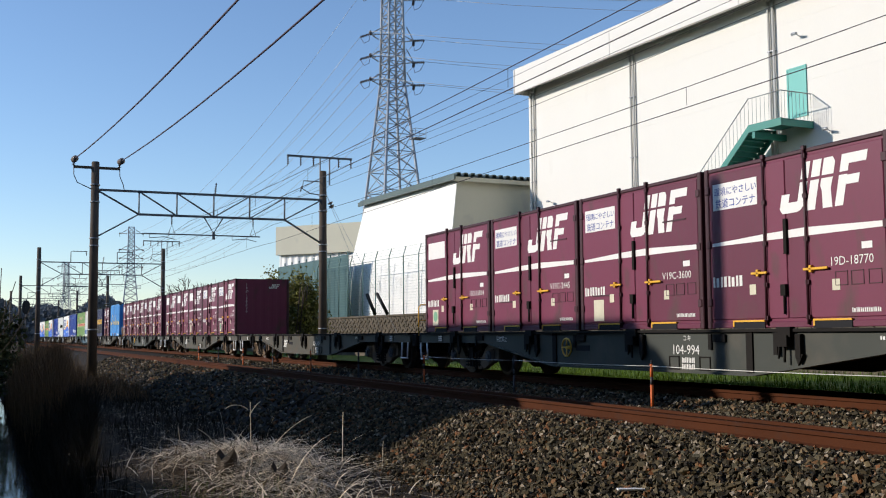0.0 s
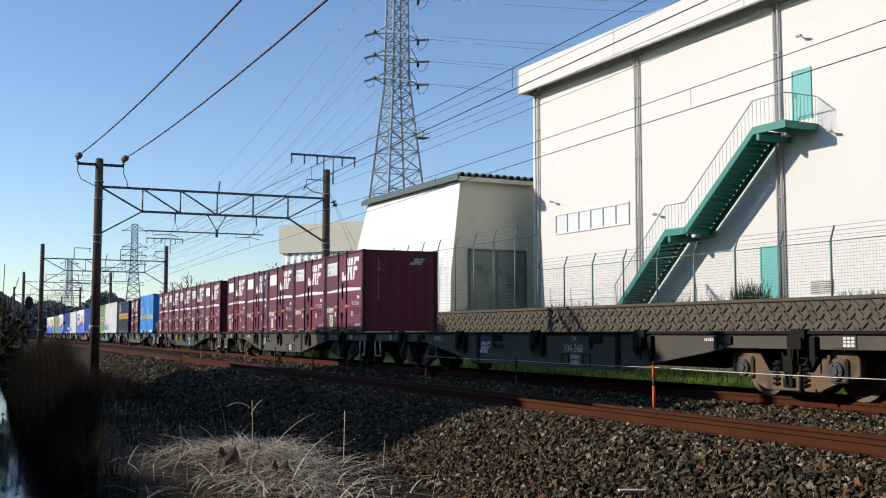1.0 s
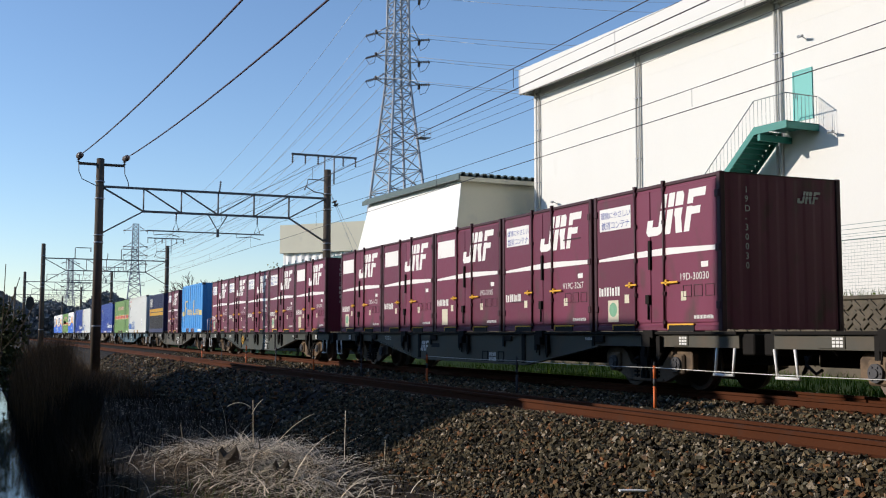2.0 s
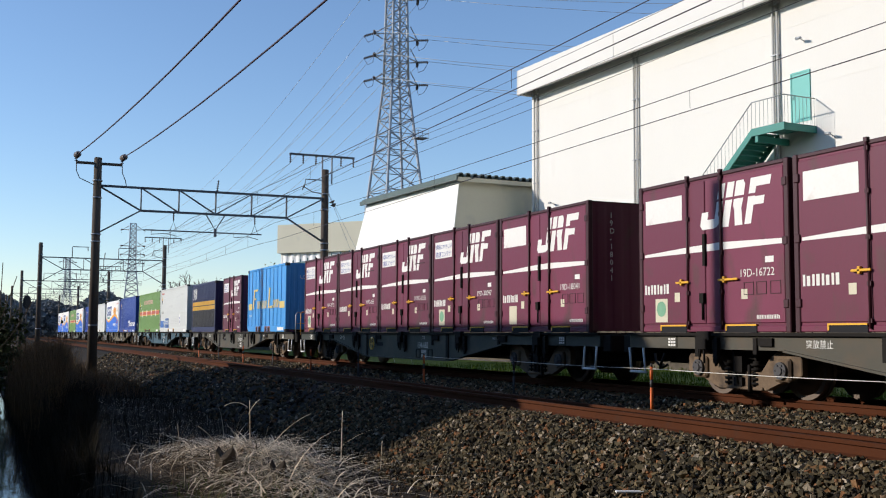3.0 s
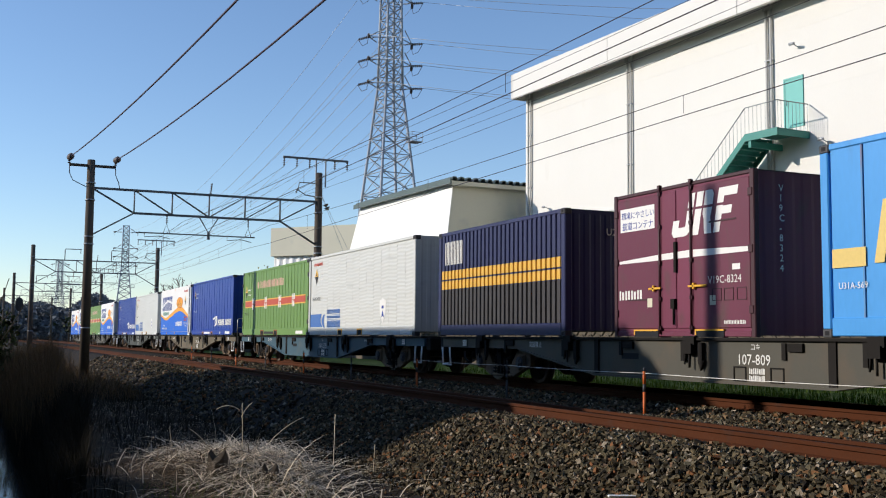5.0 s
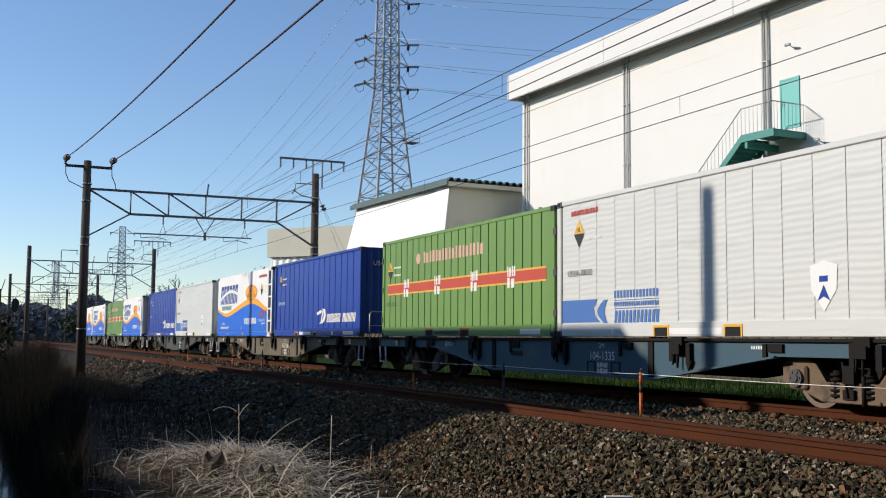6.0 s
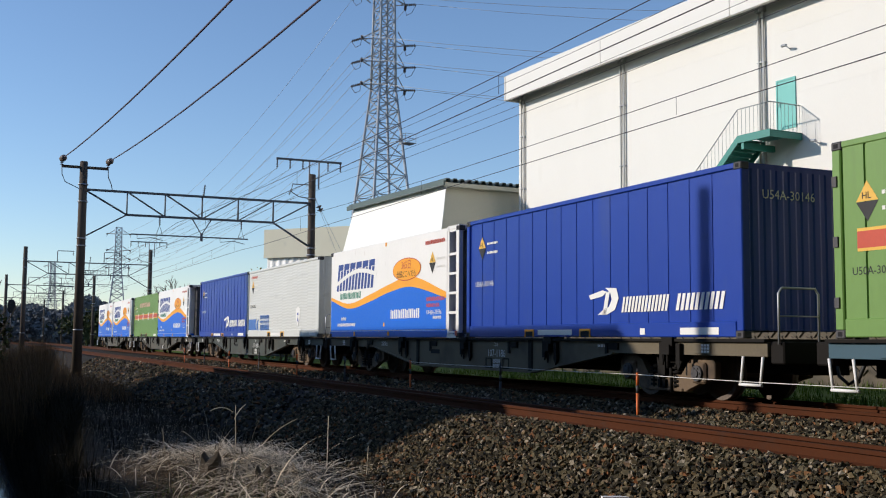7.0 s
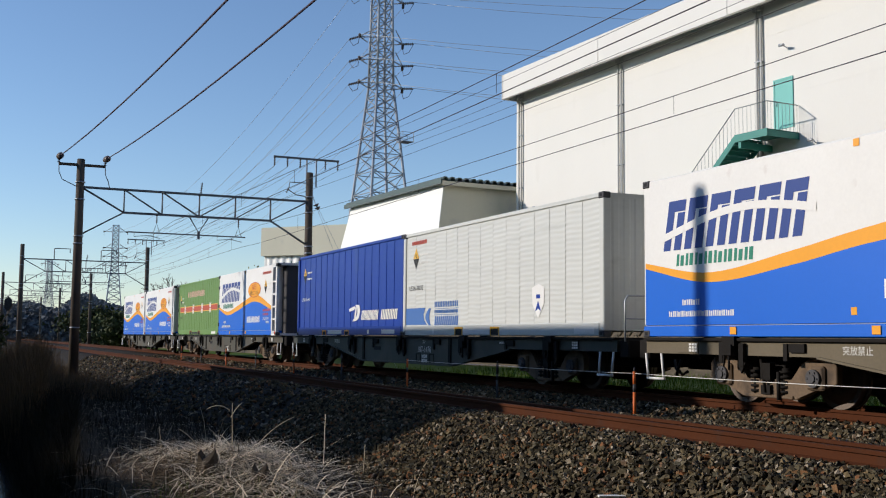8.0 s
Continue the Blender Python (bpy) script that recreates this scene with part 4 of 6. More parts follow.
# -- twelve-foot containers --
def box_container(number, slogan, poster, plain=False):
    L, H = 3.715, 2.5
    root = thing("freight_container", "maroon steel twelve-foot freight container with white stripe on its wagon", "container", group="maroon containers of the goods train")
    bm = B()
    bx(bm, -1.195, 1.195, 0.03, L - 0.03, 0.1, H - 0.03)
    part("body", bm, M_MAROON, root)
    for y in (0.0, L - 0.1):
        for x in (-1.225, 1.125):
            bm = B()
            bx(bm, x, x + 0.1, y, y + 0.1, 0.0, H)
            part("corner_post", bm, M_MAROON_D, root, bevel=0.012)
    for z in (0.0, H - 0.075):
        bm = B()
        bx(bm, -1.215, -1.13, 0.1, L - 0.1, z + 0.01, z + (0.1 if z == 0 else 0.07))
        part("side_rail", bm, M_MAROON_D if z else M_MAROON, root, bevel=0.01)
    bm = B()
    bx(bm, -1.21, 1.21, 0.01, L - 0.01, H - 0.03, H - 0.012)
    part("roof", bm, M_MAROON_D, root)
    # hinged side doors in the middle, with lock rods
    for u0, u1 in ((0.1, 1.36), (1.40, 1.80), (1.82, 2.20), (2.24, 3.6)):
        bm = B()
        bx(bm, -1.212, -1.19, L - u1, L - u0, 0.14, H - 0.1)
        part("side_panel" if u0 in (0.1, 2.24) else "door", bm, M_MAROON, root, bevel=0.01)
    for u in (1.38, 2.22):
        bm = B()
        tube(bm, (-1.235, L - u, 0.05), (-1.235, L - u, H - 0.03), 0.022, 8)
        for z in (0.12, 0.6, 1.2, 1.8, 2.36):
            bx(bm, -1.25, -1.2, L - u - 0.035, L - u + 0.035, z, z + 0.06)
        bx(bm, -1.255, -1.2, L - u - 0.03, L - u + 0.03, H - 0.03, H + 0.03)
        part("lock_rod", bm, M_MAROON_D, root)
    bm = B()
    bx(bm, -1.25, -1.205, L - 1.84, L - 1.78, 1.05, 1.55)
    tube(bm, (-1.235, L - 1.75, 0.2), (-1.235, L - 1.75, 0.62), 0.016, 6)
    bx(bm, -1.26, -1.2, L - 1.8, L - 1.7, 0.46, 0.62)
    part("centre_latch", bm, M_UNDER, root)
    for u0, u1 in ((1.08, 1.42), (2.16, 2.62)):
        bm = B()
        bx(bm, -1.262, -1.235, L - u1, L - u0, 0.79, 0.825)
        bx(bm, -1.262, -1.21, L - u0 - 0.16, L - u0 - 0.11, 0.76, 0.86)
        part("door_handle", bm, M_YELLOW, root, "yellow steel locking handle", bevel=0.006)
    for u0, u1 in ((0.62, 1.32), (2.3, 3.0)):
        bm = B()
        bx(bm, -1.228, -1.16, L - u1, L - u0, 0.0, 0.1)
        pk = part("fork_pocket", bm, M_RECESS, root, "forklift pocket, its inner shade a solid dark box")
        bm = B()
        bx(bm, -1.236, -1.2, L - u1, L - u0, 0.1, 0.125)
        bx(bm, -1.236, -1.2, L - u0 - 0.03, L - u0, 0.03, 0.1)
        part("pocket_rim", bm, M_YELLOW, pk, "worn yellow rim")
    # hinges
    for z in (0.35, 1.25, 2.1):
        for u in (0.08, 3.635):
            bm = B()
            bx(bm, -1.24, -1.2, L - u - 0.05, L - u + 0.05, z, z + 0.12)
            part("hinge", bm, M_MAROON_D, root, bevel=0.008)
    # thin embossed battens
    for u0, u1, z in ((2.66, 3.3, 1.78), (0.42, 1.0, 0.62)):
        if not plain:
            bm = B()
            bx(bm, -1.222, -1.2, L - u1, L - u0, z, z + 0.025)
            part("batten", bm, M_MAROON_D, root)
    block_marks("emblem", emblem(1.68, 1.62, 0.68), M_WHITE, root, L, -1.2155, "white slanted company mark")
    for a, b in ((0.16, 1.35), (1.41, 2.19), (2.25, 3.56)):
        def top(u):
            return 1.315 + (0.085 * u / 2.0 if u < 2 else 0.085 - 0.05 * (u - 2) / 1.56)
        marks("stripe", [[(a, 1.275), (b, 1.275), (b, top(b)), (a, top(a))]], M_WHITE, root, L, -1.2155, "white tapering stripe")
    pl = marks("notice_panel", [rect(0.2, 1.22, 1.83, 2.24)], M_WHITE, root, L, -1.216, "white notice panel")
    if slogan:
        letters("環境にやさしい", pl, L - 0.24, 2.06, 0.14, M_DBLUE, -1.219)
        letters("鉄道コンテナ", pl, L - 0.26, 1.87, 0.155, M_DBLUE, -1.219)
    marks("owner_marking", glyphs(0.16, 0.88, 0.64, 0.8, 4), M_LETTER, root, L, -1.217)
    if poster:
        ps = marks("poster", [rect(0.46, 0.8, 0.17, 0.56)], M_POSTER, root, L, -1.217, "small paper poster")
        bm = B()
        bmesh.ops.create_circle(bm, cap_ends=True, radius=0.13, segments=14, matrix=Matrix.Translation((-1.221, L - 0.63, 0.39)) @ pose(0, 0, 0, 0, -90, 0))
        part("poster_picture", bm, M_PALEGREEN if poster == 1 else M_POSTER, ps)
    for u, z in ((1.0, 0.5), (2.66, 0.5)):
        marks("sticker", [rect(u, u + 0.14, z, z + 0.15)], M_POSTER, root, L, -1.217)
    marks("sticker", [rect(3.2, 3.38, 1.02, 1.11)], M_WHITE, root, L, -1.217)
    if number:
        letters(number, root, L - 2.62, 0.83, 0.17, M_LETTER, -1.217, name="serial_number")
    marks("data_marking", glyphs(3.0, 3.5, 0.2, 0.26, 7), M_LETTER, root, L, -1.217)
    for u in (2.72, 3.0, 3.3):
        bm = B()
        for a, b, c, d in ((u, u + 0.22, 0.56, 0.57), (u, u + 0.22, 0.74, 0.75), (u, u + 0.01, 0.56, 0.75), (u + 0.21, u + 0.22, 0.56, 0.75)):
            bx(bm, -1.219, -1.2, L - b, L - a, c, d)
        part("label_pocket", bm, M_MAROON_D, root)
    # front end wall
    bm = B()
    folded(bm, -1.12, 1.12, 0.02, 0.03, H - 0.02, 0.37, 0.004)
    part("end_wall", bm, M_MAROON, root)
    bm = B()
    for poly in emblem(0.3, 2.06, 0.2):
        bm.faces.new([bm.verts.new((u, 0.004, h)) for u, h in poly])
    part("end_emblem", bm, M_LETTER, root)
    if number:
        for k, ch in enumerate(number):
            letters(ch, root, 0.004, 2.18 - 0.15 * k, 0.15, M_LETTER, -0.75, ENDF, name="end_number")
    return root


JR_A = box_container("", True, 0)
JR_B = box_container("", True, 0)
JR_B["label"] = "maroon freight container with notice panel and battens"


def put(ob, s):
    movers.append((ob, s, DECK))
    ob.matrix_basis = pose(XT, s + S_AT, DECK)


JRS = {0: [("19D-18756", True, 2), ("19D-18770", True, 0), ("V19C-3600", True, 2), ("V19C-2445", True, 0), ("19D-16814", False, 1)],
       2: [("19D-30030", True, 1), ("V19C-3267", True, 0), ("19D-2195", False, 2), ("", False, 0), ("19D-16722", False, 1)],
       3: [("19D-18041", False, 2), ("19D-30097", True, 1), ("V19C-2356", True, 0), ("V19C-856", True, 0), ("19D-18722", True, 1)]}
for k, row in JRS.items():
    for i, (num, slog, post) in enumerate(row):
        ob = box_container(num, slog, post, not num.startswith("V"))
        put(ob, STARTS[k] + 3.804 * i)
put(box_container("V19C-8324", True, 0), 49.35)
for o in (JR_A, JR_B):
    for c in list(o.children_recursive) + [o]:
        bpy.data.objects.remove(c)


# -- long containers --
def ribbed(bm, x, y0, y1, z0, z1, pitch, depth, flat=0.5, sx=-1):
    """A sheet with vertical trapezoid ribs that stand out by depth towards the camera's side."""
    n = max(1, round((y1 - y0) / pitch))
    p = (y1 - y0) / n
    prof = []
    for k in range(n):
        a = y0 + k * p
        e = p * (1 - flat) / 2
        prof += [(a, 0), (a + e * 0.6, 0), (a + e, depth), (a + p - e, depth), (a + p - e * 0.6, 0)]
    prof.append((y1, 0))
    lo = [bm.verts.new((x + sx * d, y, z0)) for y, d in prof]
    hi = [bm.verts.new((x + sx * d, y, z1)) for y, d in prof]
    for i in range(len(prof) - 1):
        bm.faces.new((lo[i], lo[i + 1], hi[i + 1], hi[i]))


def castings(root, L, H, W2, m=None):
    for y in (0.0, L - 0.178):
        for z in (0.0, H - 0.118):
            for x in (-W2, W2 - 0.162):
                bm = B()
                bx(bm, x, x + 0.162, y, y + 0.178, z, z + 0.118)
                c = part("corner_casting", bm, m or M_DARKSTEEL, root, bevel=0.015)
                # the hole is a thin dark block, its shade painted on
                bm = B()
                bx(bm, x - 0.002 if x < 0 else x + 0.16, x + 0.002 if x < 0 else x + 0.164, y + 0.05, y + 0.128, z + 0.03, z + 0.088)
                part("casting_hole", bm, M_RECESS, c)


def long_container(L, H, paint, label, pitch=0.47, depth=0.02, flat=0.85, base=None, rail=None, dark_end=None, name="freight_container", post=None):
    root = thing(name, label, "container", group="long containers of the goods train")
    W2 = 1.245
    bm = B()
    bx(bm, -W2 + 0.06, W2 - 0.03, 0.03, L - 0.03, 0.12, H - 0.02)
    part("body", bm, paint, root)
    bm = B()
    ribbed(bm, -W2 + 0.05, 0.16, L - 0.16, 0.26, H - 0.08, pitch, depth, flat)
    sp = part("side_panel", bm, paint, root)
    bm = B()
    bx(bm, -W2 + 0.005, -W2 + 0.1, 0.17, L - 0.17, 0.02, 0.26)
    part("bottom_rail", bm, base or paint, root, bevel=0.012)
    bm = B()
    bx(bm, -W2 + 0.01, -W2 + 0.09, 0.17, L - 0.17, H - 0.09, H - 0.005)
    part("top_rail", bm, rail or paint, root, bevel=0.012)
    for y in (0.0, L - 0.16):
        for x in (-W2 + 0.004, W2 - 0.164):
            bm = B()
            bx(bm, x, x + 0.16, y + 0.004, y + 0.156, 0.11, H - 0.11)
            part("corner_post", bm, post or paint, root, bevel=0.015)
    castings(root, L, H, W2)
    bm = B()
    folded(bm, -1.09, 1.09, 0.028, 0.12, H - 0.1, 0.25, 0.009)
    part("end_wall", bm, dark_end or paint, root)
    bm = B()
    bx(bm, -W2 + 0.03, W2 - 0.03, 0.04, L - 0.04, H - 0.03, H - 0.01)
    part("roof", bm, rail or paint, root)
    return root


def pockets(root, L, us, m=M_YELLOW, h=0.14):
    for u0, u1 in us:
        bm = B()
        bx(bm, -1.243, -1.19, L - u1, L - u0, 0.03, 0.03 + h)
        pk = part("fork_pocket", bm, M_RECESS, root, "forklift pocket, its inner shade a solid dark box")
        bm = B()
        bx(bm, -1.248, -1.2, L - u1 - 0.04, L - u0 + 0.04, 0.03 + h, 0.07 + h)
        bx(bm, -1.248, -1.2, L - u0, L - u0 + 0.04, 0.02, 0.03 + h)
        bx(bm, -1.248, -1.2, L - u1 - 0.04, L - u1, 0.02, 0.03 + h)
        part("pocket_rim", bm, m, pk)


def diamond(root, L, u, h, s=0.2, x=-1.236):
    d = marks("warning_diamond", [[(u - s * 0.8, h), (u + s * 0.8, h), (u, h + s * 1.15)]], M_GOLD, root, L, x, "gold and black diamond sign")
    marks("diamond_half", [[(u, h - s * 1.15), (u + s * 0.8, h - 0.005), (u - s * 0.8, h - 0.005)]], M_BLACK, d, L, x)
    letters("HL", d, L - (u - 0.09), h + 0.03, 0.13, M_BLACK, x - 0.004)
    marks("size_marking", bars(u + 0.24, u + 0.75, h + 0.06, h + 0.11, 8) + bars(u + 0.24, u + 0.75, h - 0.14, h - 0.09, 8), M_LETTER, root, L, x)


def stickers(root, L, us, mats=None):
    for i, (u, w) in enumerate(us):
        marks("base_plate_mark", [rect(u, u + w, 0.06, 0.17)], M_WHITE, root, L, -1.246)


def silver():
    L, H = 9.41, 2.62
    root = long_container(L, H, M_SILVER, "silver-grey thirty-one-foot container with faint horizontal ripples", 0.62, 0.004, 0.95, dark_end=M_SILVER)
    for k in range(15):
        y1 = L - 0.16 - 0.606 * k
        bm = B()
        grid = [[bm.verts.new((-1.2045 - 0.0032 * math.sin(z * 62 + 1.3 * math.sin(y1 * 3.1 + 0.5 * j)) - 0.002 * noise.noise((y1 * 2 + j, z * 4, 3)), y1 - 0.006 - 0.594 * j / 4, 0.26 + 2.27 * i / 90))
                 for j in range(5)] for i, z in [(i, 0.26 + 2.27 * i / 90) for i in range(91)]]
        for a, b in zip(grid, grid[1:]):
            for j in range(4):
                bm.faces.new((a[j], a[j + 1], b[j + 1], b[j])).smooth = True
        part("rippled_panel", bm, M_SILVER, root)
    marks("blue_field", [[(0.16, 0.28), (1.5, 0.28), (1.32, 0.4), (1.28, 0.54), (1.4, 0.7), (0.16, 0.7)]], M_SIGNBLUE, root, L, -1.2115)
    n = 14
    cres = [(1.32 + 0.22 * math.sin(math.pi * k / n) * -1 + 0.3, 0.26 + 0.42 * k / n) for k in range(n + 1)]
    cres2 = [(1.44 + 0.1 * math.sin(math.pi * k / n) * -1 + 0.3, 0.26 + 0.42 * k / n) for k in range(n + 1)]
    marks("crescent", [cres + cres2[::-1]], M_SIGNBLUE, root, L, -1.2135)
    marks("slogan_marking", bars(1.95, 3.3, 0.7, 0.83, 14, 0, 0.4) + bars(1.95, 3.3, 0.55, 0.63, 20, 0, 0.4) + [rect(1.95, 3.3, 0.655, 0.665), rect(1.95, 3.3, 0.51, 0.52)] + bars(1.95, 3.3, 0.25, 0.48, 12, 0.03, 0.35), M_SIGNBLUE, root, L, -1.2135)
    sh = [(6.75, 0.98), (7.0, 1.05), (7.25, 0.98), (7.23, 0.65), (7.0, 0.36), (6.77, 0.65)]
    e = marks("shield_emblem", [sh], M_WHITE, root, L, -1.2135, "white shield emblem")
    marks("emblem_mark", [[(6.88, 0.5), (7.0, 0.72), (7.12, 0.5), (7.0, 0.56)], rect(6.92, 7.08, 0.76, 0.84)], M_DBLUE, e, L, -1.2155)
    marks("red_note", glyphs(0.5, 1.45, 2.3, 2.4, 10), M_RED, root, L, -1.2135)
    diamond(root, L, 0.78, 1.95, 0.23, -1.2135)
    letters("U53A-30032", root, L - 0.36, 1.15, 0.17, M_BLACK, -1.2135, name="serial_number")
    pockets(root, L, ((3.2, 3.55), (5.0, 5.35)))
    marks("pocket_note", [rect(3.6, 4.92, 0.06, 0.16)], M_WHITE, root, L, -1.246)
    stickers(root, L, ((1.9, 0.1), (8.4, 0.7)))
    letters("U53A-", root, 0.004, 2.05, 0.22, M_BLACK, 0.1, ENDF, name="end_number")
    return root


def green():
    L, H = 9.41, 2.6
    root = long_container(L, H, M_GREENP, "green thirty-one-foot container with a red and yellow band", 0.40, 0.024, 0.88, dark_end=M_GREENP)
    x = -1.2225
    marks("band", [rect(0.4, L - 0.35, 1.16, 1.38)], M_RED, root, L, x, "red band edged in yellow")
    marks("band_edge", [rect(0.4, L - 0.35, 1.12, 1.16), rect(0.4, L - 0.35, 1.38, 1.42)], M_GOLD, root, L, x)
    for u in (1.55, 3.55, 5.6, 7.4):
        marks("band_sign", glyphs(u, u + 0.4, 1.04, 1.26, 1) + glyphs(u, u + 0.4, 1.28, 1.5, 2), M_WHITE, root, L, x - 0.004)
    marks("upper_sign", glyphs(2.85, 6.3, 1.86, 2.14, 9), M_PINK, root, L, x)
    bm = B()
    bmesh.ops.create_circle(bm, cap_ends=True, radius=0.14, segments=16, matrix=Matrix.Translation((x, L - 2.5, 1.99)) @ pose(0, 0, 0, 0, -90, 0))
    part("round_sign", bm, M_PINK, root)
    diamond(root, L, 0.58, 1.76, 0.23, x)
    letters("U50A-30121", root, L - 0.3, 0.82, 0.15, M_BLACK, x, name="serial_number")
    pockets(root, L, ((3.1, 3.5), (5.1, 5.5)), M_REDRUST)
    marks("pocket_note", [rect(3.6, 5.0, 0.06, 0.15)], M_BLACK, root, L, -1.246)
    stickers(root, L, ((8.0, 0.85),))
    for u in (0.0, L - 0.02):
        for z in (0.4, 1.2, 2.0):
            bm = B()
            bx(bm, -1.262, -1.2, L - u - 0.12 if u else L - 0.1, L - u + 0.0 if u else L - 0.02, z, z + 0.14)
            part("door_hinge", bm, M_DARKSTEEL, root)
    return root


def blue():
    L, H = 9.41, 2.64
    root = long_container(L, H, M_DBLUE, "deep blue thirty-one-foot container with flat vertical panels", 0.56, 0.005, 0.95, dark_end=M_DBLUE)
    for k in range(1, 16):
        bm = B()
        bx(bm, -1.210, -1.19, L - 0.16 - 0.568 * k - 0.010, L - 0.16 - 0.568 * k + 0.010, 0.26, H - 0.09)
        part("rib", bm, M_DBLUE, root)
    x = -1.2135
    marks("sign_initial", [[(5.15, 0.78), (5.6, 0.86), (5.75, 0.83), (5.6, 0.75), (5.2, 0.7)], [(5.45, 0.42), (5.75, 0.42), (6.0, 0.5), (6.12, 0.7), (6.05, 0.88), (5.7, 0.9), (5.86, 0.8), (5.9, 0.68), (5.8, 0.55), (5.65, 0.52)],
                            rect(5.6, 5.72, 0.42, 0.82, 0.12)], M_WHITE, root, L, x, "white swept sign")
    marks("company_sign", bars(6.2, 7.55, 0.45, 0.72, 14, 0.07, 0.35) + bars(7.75, 8.95, 0.45, 0.72, 10, 0.07, 0.35), M_WHITE, root, L, x)
    diamond(root, L, 0.75, 1.98, 0.22, x)
    letters("U54A-30146", root, L - 0.42, 1.13, 0.17, M_LETTER, x, name="serial_number")
    pockets(root, L, ((2.8, 3.1), (4.9, 5.2)), M_ORANGEP, 0.1)
    marks("pocket_note", [rect(3.3, 4.6, 0.06, 0.16)], M_WHITE, root, L, -1.246)
    stickers(root, L, ((6.8, 0.14), (7.9, 0.95)))
    letters("U54A-30146", root, 0.004, 2.1, 0.2, M_LETTER, -0.85, ENDF, name="end_number")
    return root


def cooler():
    """White and blue refrigerated container with an open ladder bay at its front."""
    L, H = 9.41, 2.62
    D = 8.72
    root = thing("refrigerated_container", "white and blue refrigerated container with an orange wave", "container", group="refrigerated containers of the goods train")
    bm = B()
    bx(bm, -1.225, 1.225, L - D, L, 0.18, H)
    part("body", bm, M_WHITE, root, bevel=0.03)
    bm = B()
    bx(bm, -1.235, 1.235, L - D - 0.04, L - 0.004, 0.015, 0.18)
    part("base_frame", bm, M_RBLUE, root, "blue base frame", bevel=0.01)
    x = -1.229

    def curve(u, knots):
        """A smooth curve through evenly weighted knots (distance, height)."""
        k = max(0, min(len(knots) - 2, sum(1 for a, _ in knots if a <= u) - 1))
        (a, p), (b, q) = knots[k], knots[k + 1]
        (a0, p0), (b1, q1) = knots[max(0, k - 1)], knots[min(len(knots) - 1, k + 2)]
        m0, m1 = (q - p0) / (b - a0), (q1 - p) / (b1 - a)
        t, w = (u - a) / (b - a), b - a
        return (2 * t ** 3 - 3 * t * t + 1) * p + (t ** 3 - 2 * t * t + t) * w * m0 + (3 * t * t - 2 * t ** 3) * q + (t ** 3 - t * t) * w * m1

    def lo(u): return curve(u, ((0.0, 1.15), (1.7, 0.85), (3.5, 1.01), (4.9, 1.21), (6.5, 1.30), (8.75, 0.93)))
    def th(u): return curve(u, ((0.0, 0.09), (1.7, 0.15), (3.5, 0.2), (4.9, 0.21), (6.5, 0.27), (8.75, 0.14)))
    n = 40
    us = [0.06 + (D - 0.12) * k / n for k in range(n + 1)]
    bl = [[(us[0], 0.2), (us[-1], 0.2)] + [(u, lo(u)) for u in us[::-1]]]
    yl = [[(u, lo(u)) for u in us] + [(u, lo(u) + th(u)) for u in us[::-1]]]
    marks("blue_field", bl, M_RBLUE, root, L, x, "bright blue lower field")
    marks("wave_band", yl, M_ORANGEP, root, L, x, "orange wave band")
    # company sign of plain slanted blocks with a white swoosh through them
    sign = []
    for k in range(6):
        a = 0.56 + 0.537 * k
        sign += [rect(a, a + 0.18, 1.4, 2.2, 0.17), rect(a + 0.27, a + 0.45, 1.4, 2.0, 0.128), rect(a + 0.18 + 0.13, a + 0.45 + 0.13, 2.02, 2.2, 0.038)]
    block_marks("company_sign", sign, M_NAVYSIGN, root, L, x, "dark blue slanted sign")
    sw = [(0.5 + 0.145 * k, 1.62 + 0.2 * math.sin(math.pi * (k / 24 - 0.12) * 1.15) + 0.004 * k) for k in range(25)]
    marks("sign_swoosh", [sw + [(a, b + 0.12) for a, b in sw[::-1]]], M_WHITE, root, L, x - 0.004)
    marks("group_sign", glyphs(0.9, 2.75, 1.14, 1.33, 8, 0.02), M_SIGNGREEN, root, L, x)
    bm = B()
    bmesh.ops.create_circle(bm, cap_ends=True, radius=1.0, segments=32, matrix=Matrix.Translation((x - 0.004, L - 6.18, 1.77)) @ Matrix.Diagonal((1, 0.96, 0.30, 1)) @ pose(0, 0, 0, 0, -90, 0))
    ov = part("oval_sign", bm, M_RED, root, "orange oval sign")
    bm = B()
    bmesh.ops.create_circle(bm, cap_ends=True, radius=1.0, segments=32, matrix=Matrix.Translation((x - 0.008, L - 6.18, 1.77)) @ Matrix.Diagonal((1, 0.93, 0.275, 1)) @ pose(0, 0, 0, 0, -90, 0))
    part("oval_face", bm, M_ORANGEP, ov)
    letters("365日", ov, L - 6.18, 1.79, 0.27, M_RED, x - 0.013, SIDE, "CENTER")
    letters("全国どこへでも", ov, L - 6.18, 1.58, 0.19, M_BLACK, x - 0.013, SIDE, "CENTER")
    marks("owner_sign", glyphs(5.1, 7.1, 0.5, 0.74, 8), M_WHITE, root, L, x - 0.003)
    marks("red_note", glyphs(7.5, 8.6, 0.9, 1.0, 9) + glyphs(7.5, 8.3, 0.75, 0.84, 7), M_RED, root, L, x - 0.003)
    letters("UF46A-39596", root, L - 7.5, 0.57, 0.16, M_LETTER, x - 0.003, name="serial_number")
